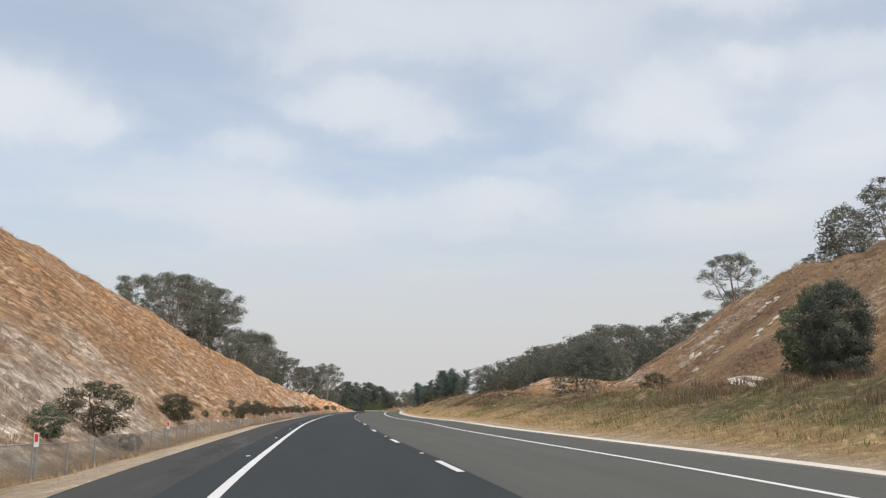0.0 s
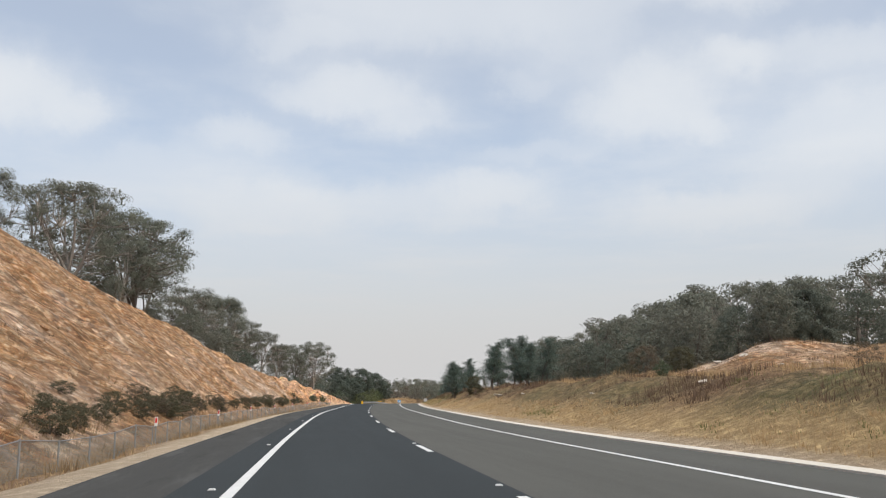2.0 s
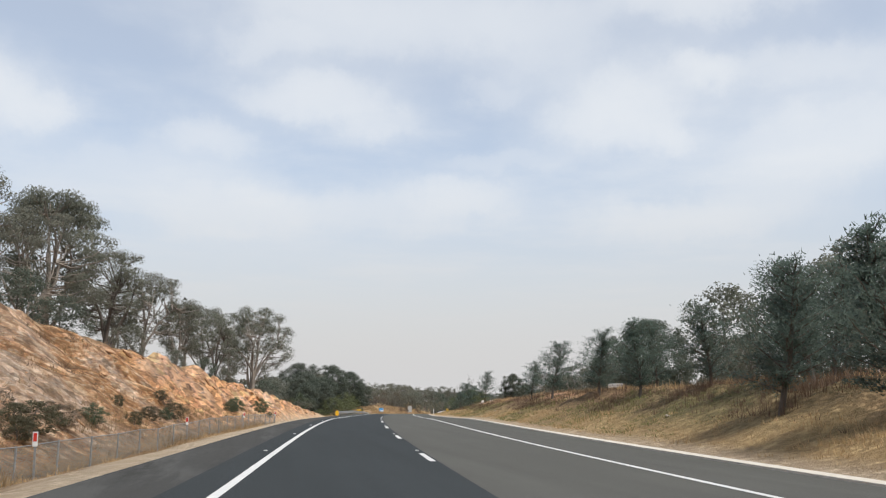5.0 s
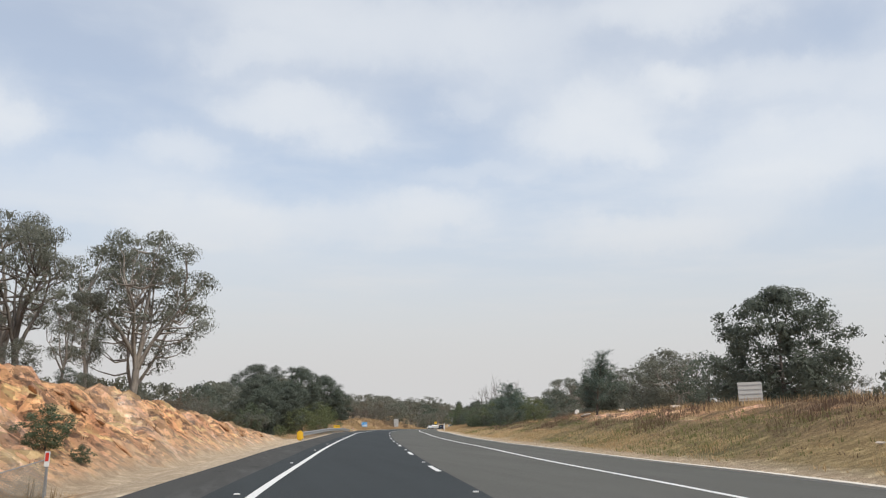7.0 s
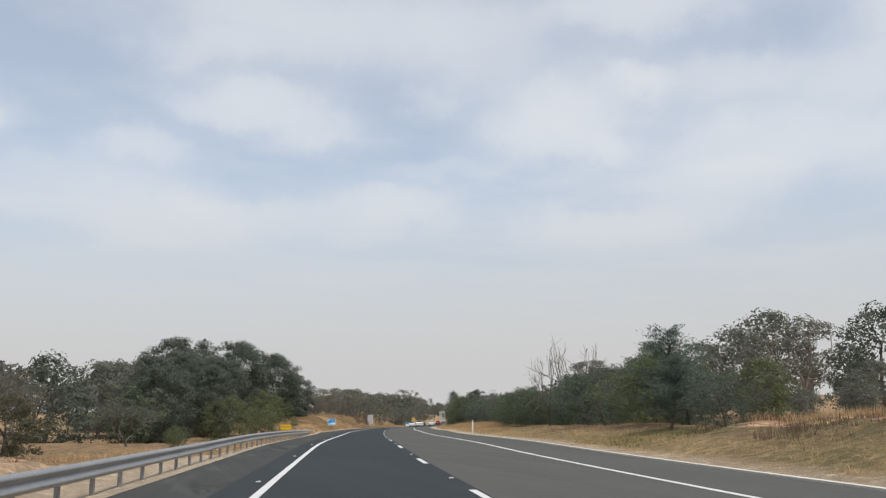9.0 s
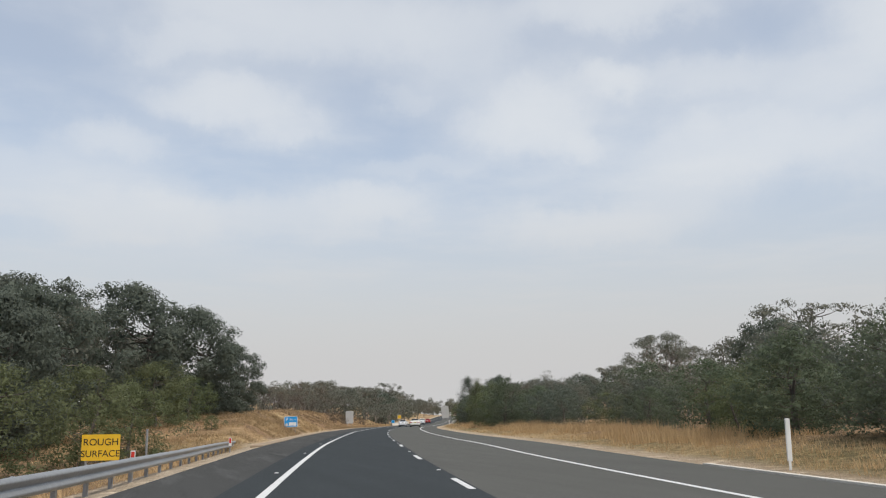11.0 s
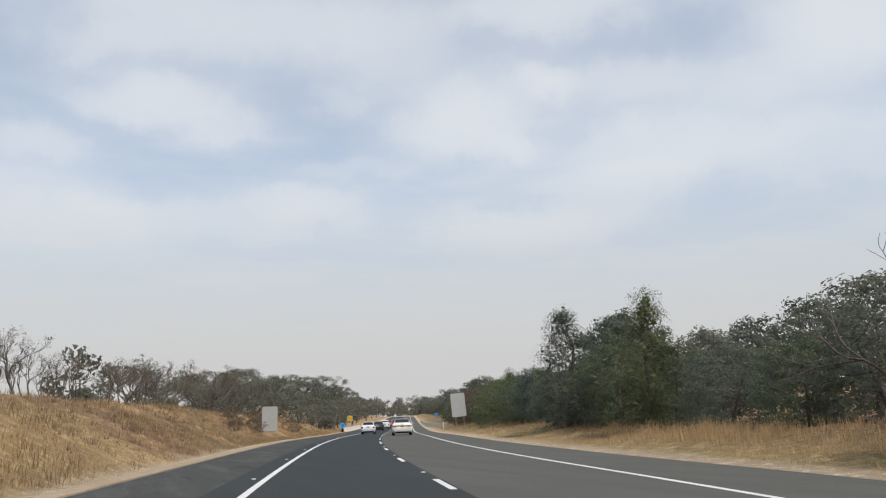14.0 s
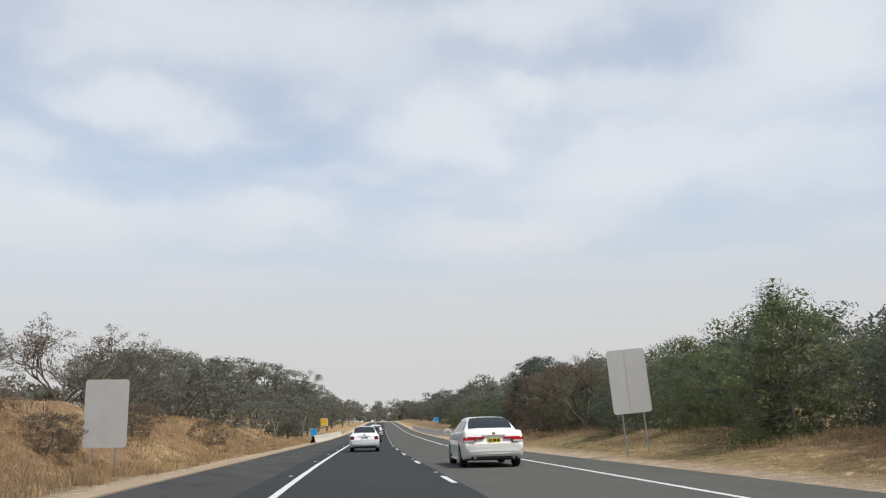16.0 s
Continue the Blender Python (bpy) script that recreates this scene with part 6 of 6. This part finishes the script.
    for y, t in zip(gy, gt):
        xt = side_x(t - 0.05)
        rings.append([(0.001, y, belt - 0.1), (wb * 1.0, y, belt - 0.1), (wb, y, min(belt, t - 0.006)), (side_x(max(t - 0.12, belt)), y, max(t - 0.12, min(belt + 0.004, t - 0.004))), (xt, y, max(t - 0.045, min(belt + 0.006, t - 0.002))), (xt - 0.07, y, t - 0.008), (xt * 0.5, y, t + 0.006), (0.001, y, t + 0.01)])
    part("roof", softened(loft("roof", rings, body), 50), root, "painted roof and pillars")
    # side windows: front, rear and quarter light, set proud of the pillars
    mid = (c1 + c2) / 2 + 0.12
    zt = H - 0.13
    zb = belt + 0.025

    def pane(nm, pts, off=0.006):
        n = len(pts)
        p = np.array(pts)
        nr = np.cross(p[1] - p[0], p[2] - p[0])
        nr = nr / np.linalg.norm(nr)
        c = np.array([0, 0, belt - 0.2])
        c[1] = p[:, 1].mean()
        if nr @ (p.mean(0) - c) < 0:
            p = p[::-1]
            nr = -nr
        v = np.concatenate([p + nr * off, p - nr * 0.01])
        f = [list(range(n)), list(range(2 * n - 1, n - 1, -1))] + [[(i + 1) % n, i, n + i, n + (i + 1) % n] for i in range(n)]
        return part(nm, raw_mesh(nm, v, f, M_GLASS), root, "dark tinted glass")

    for sd in (-1, 1):
        def q(y, z):
            return (sd * (side_x(z) + 0.002), y, z)
        fs, rs = (c3 - c2), (c1 - c0)
        pane("side_window", [q(mid + 0.03, zb), q(c3 - fs * 0.18, zb), q(c2 + 0.12, zt), q(mid + 0.03, zt)])
        pane("side_window", [q(c1 - 0.1, zb), q(mid - 0.03, zb), q(mid - 0.03, zt), q(c1 + 0.08, zt)])
        pane("quarter_window", [q(c0 + rs * 0.42, zb + 0.02), q(c1 - 0.14, zb), q(c1 + 0.03, zt), q(c1 - 0.10, zt - 0.05)])
        hd = box("door_handle", (-0.02, 0.02), (-0.09, 0.09), (-0.015, 0.015), body if lamps != "wide" else M_CHROME, 0.008)
        for y in (c1 + 0.12, mid + 0.22):
            part("door_handle", hd, root, "", pose(sd * (w * 0.985), y, belt - 0.14))
        mr = part("wing_mirror", box("wing_mirror", (-0.11, 0.11), (-0.07, 0.09), (-0.075, 0.075), body, 0.035), root, "", pose(sd * (w + 0.08), c3 - fs * 0.32, belt + 0.06))
        part("mirror_glass", box("mirror_glass", (-0.075, 0.075), (-0.076, -0.069), (-0.045, 0.045), M_CHROME, 0.002), mr)
        part("sill", box("sill", (-0.03, 0.02), (wheels[0] + r + 0.08, wheels[1] - r - 0.08), (0.19, 0.25), body, 0.01), root, "", pose(sd * w * 0.94, 0, 0))
        part("waist_trim", box("waist_trim", (-0.004, 0.006), (c1 - 0.3, c3 - 0.2), (-0.012, 0.012), M_TRIM if lamps != "wide" else M_CHROME, 0.002), root, "", pose(sd * wb, 0, belt + 0.008))
    # rear and front glass
    for (ya, za, yb, zb2), nm in (((c0 + 0.10, dk + 0.04, c1 - 0.17, H - 0.075), "rear_window"), ((c3 - 0.08, belt + 0.035, c2 + 0.03, H - 0.065), "windscreen")):
        f1, f2 = np.interp([ya, yb], gy, gt) + 0.006
        xa, xb = (wb * 0.80, wr * 0.93) if nm == "rear_window" else (wb * 0.90, wr * 0.93)
        ym = (ya + yb) / 2
        fm = float(np.interp(ym, gy, gt)) + 0.012
        xm = (xa + xb) / 2 + 0.02
        rows = [[(-xa, ya, f1 - 0.02), (-xa * 0.5, ya, f1), (xa * 0.5, ya, f1), (xa, ya, f1 - 0.02)], [(-xm, ym, fm - 0.03), (-xm * 0.5, ym, fm), (xm * 0.5, ym, fm), (xm, ym, fm - 0.03)], [(-xb, yb, f2 - 0.025), (-xb * 0.5, yb, f2), (xb * 0.5, yb, f2), (xb, yb, f2 - 0.025)]]
        P = np.array(rows)
        P[:, :, 2] += 0.034
        me = raw_mesh(nm, P.reshape(-1, 3), grid_faces(3, 4), M_GLASS, True)
        part(nm, me, root, "dark tinted glass")
    # tail
    yr = -h2
    for sd in (-1, 1):
        if lamps == "wide":
            a = part("tail_lamp", box("tail_lamp", (-0.20, 0.17), (-0.05, 0.16), (-0.075, 0.085), M_LAMP, 0.03), root, "red lamp lens", pose(sd * (w * 0.90 - 0.13), yr + 0.068, 0.80, 0, 0, sd * 15))
            part("reverse_lamp", box("reverse_lamp", (-0.17, 0.15), (-0.060, -0.03), (-0.072, -0.015), M_CLEAR, 0.008), a, "clear lens")
            part("boot_lamp", box("boot_lamp", (-0.15, 0.15), (-0.03, 0.05), (-0.025, 0.03), M_LAMP, 0.012), root, "red lamp lens", pose(sd * 0.43, yr + 0.022, 0.852))
            part("exhaust", rod("exhaust", 0.04, -0.1, 0.1, M_CHROME, 10), root, "", pose(sd * 0.56, yr + 0.12, 0.29, 90, 0, 0))
        else:
            a = part("tail_lamp", box("tail_lamp", (-0.12, 0.10), (-0.05, 0.14), (-0.12, 0.10), M_LAMPDARK, 0.025), root, "dark red lamp lens", pose(sd * (w * 0.90 - 0.10), yr + 0.062, 0.77, 0, 0, sd * 12))
        part("head_lamp", box("head_lamp", (-0.2, 0.2), (-0.12, 0.08), (-0.07, 0.07), M_CLEAR, 0.04), root, "clear lamp lens", pose(sd * w * 0.66, h2 - 0.16, nose - 0.08, 0, 0, sd * -20))
        for wy in wheels:
            wheel(root, sd * (w - 0.13), wy, r, 0.21)
    part("boot_lid_line", box("boot_lid_line", (-w * 0.62, w * 0.62), (-0.012, 0.02), (-0.006, 0.006), M_TRIM, 0.002), root, "dark shut line", pose(0, yr + 0.035, 0.665))
    part("boot_trim", box("boot_trim", (-0.34, 0.34), (-0.03, 0.02), (-0.012, 0.012), body, 0.004), root, "painted lip", pose(0, yr + 0.04, 0.93))
    part("bumper", box("bumper", (-w * 0.80, w * 0.80), (-0.02, 0.14), (-0.07, 0.05), body, 0.035), root, "", pose(0, yr + 0.01, 0.50))
    part("diffuser", box("diffuser", (-w * 0.74, w * 0.74), (-0.01, 0.2), (-0.07, 0.03), M_TRIM, 0.02), root, "black lower trim", pose(0, yr + 0.06, 0.32))
    pl = part("number_plate", box("number_plate", (-0.19, 0.19), (-0.012, 0.02), (-0.066, 0.066), plate, 0.006), root, "number plate", pose(0, yr + 0.03, 0.78))
    for x in (-0.135, -0.075, 0.0, 0.045, 0.11, 0.155):
        part("plate_bar", box("plate_bar", (-0.018, 0.018), (-0.016, -0.011), (-0.035, 0.035), M_TRIM), pl, "", pose(x, 0, 0.006))
    part("badge", box("badge", (-0.045, 0.045), (-0.012, 0.01), (-0.035, 0.035), M_CHROME, 0.012), root, "small bright badge", pose(0, yr + 0.06, 0.97))
    part("grille", box("grille", (-w * 0.45, w * 0.45), (-0.05, 0.03), (-0.09, 0.09), M_TRIM, 0.02), root, "", pose(0, h2 - 0.06, nose - 0.18))
    return root


car("sedan", 477.0, 1.83, M_PEARL, says="pearl-white four-door sedan with tinted windows in the outer lane", yaw=0.5)
car("sedan", 502.4, -1.95, M_CARWHITE, 4.5, 1.72, 1.42, 0.93, 0.98, 0.70, (-1.62, -0.85, 0.30, 1.15), (-1.33, 1.36), 0.30, "older white four-door sedan in the near lane", 0.0, "old", M_SIGNWHITE)
car("hatchback", 536, -1.7, M_NAVY, 4.2, 1.76, 1.5, 0.98, 1.0, 0.78, (-2.0, -1.5, 0.35, 1.2), (-1.3, 1.3), 0.31, "dark navy hatchback in the near lane", 0.0, "old", M_SIGNWHITE)
car("hatchback", 572, -1.6, M_CARWHITE, 4.5, 1.82, 1.66, 1.05, 1.08, 0.85, (-2.15, -1.7, 0.35, 1.2), (-1.35, 1.35), 0.34, "white sport utility car ahead in the near lane", 0.0, "old", M_SIGNWHITE)
car("hatchback", 606, -1.6, M_CARRED, 4.3, 1.76, 1.5, 0.98, 1.0, 0.78, (-2.0, -1.5, 0.35, 1.2), (-1.3, 1.3), 0.31, "red hatchback far ahead in the near lane", 0.0, "old", M_SIGNWHITE)
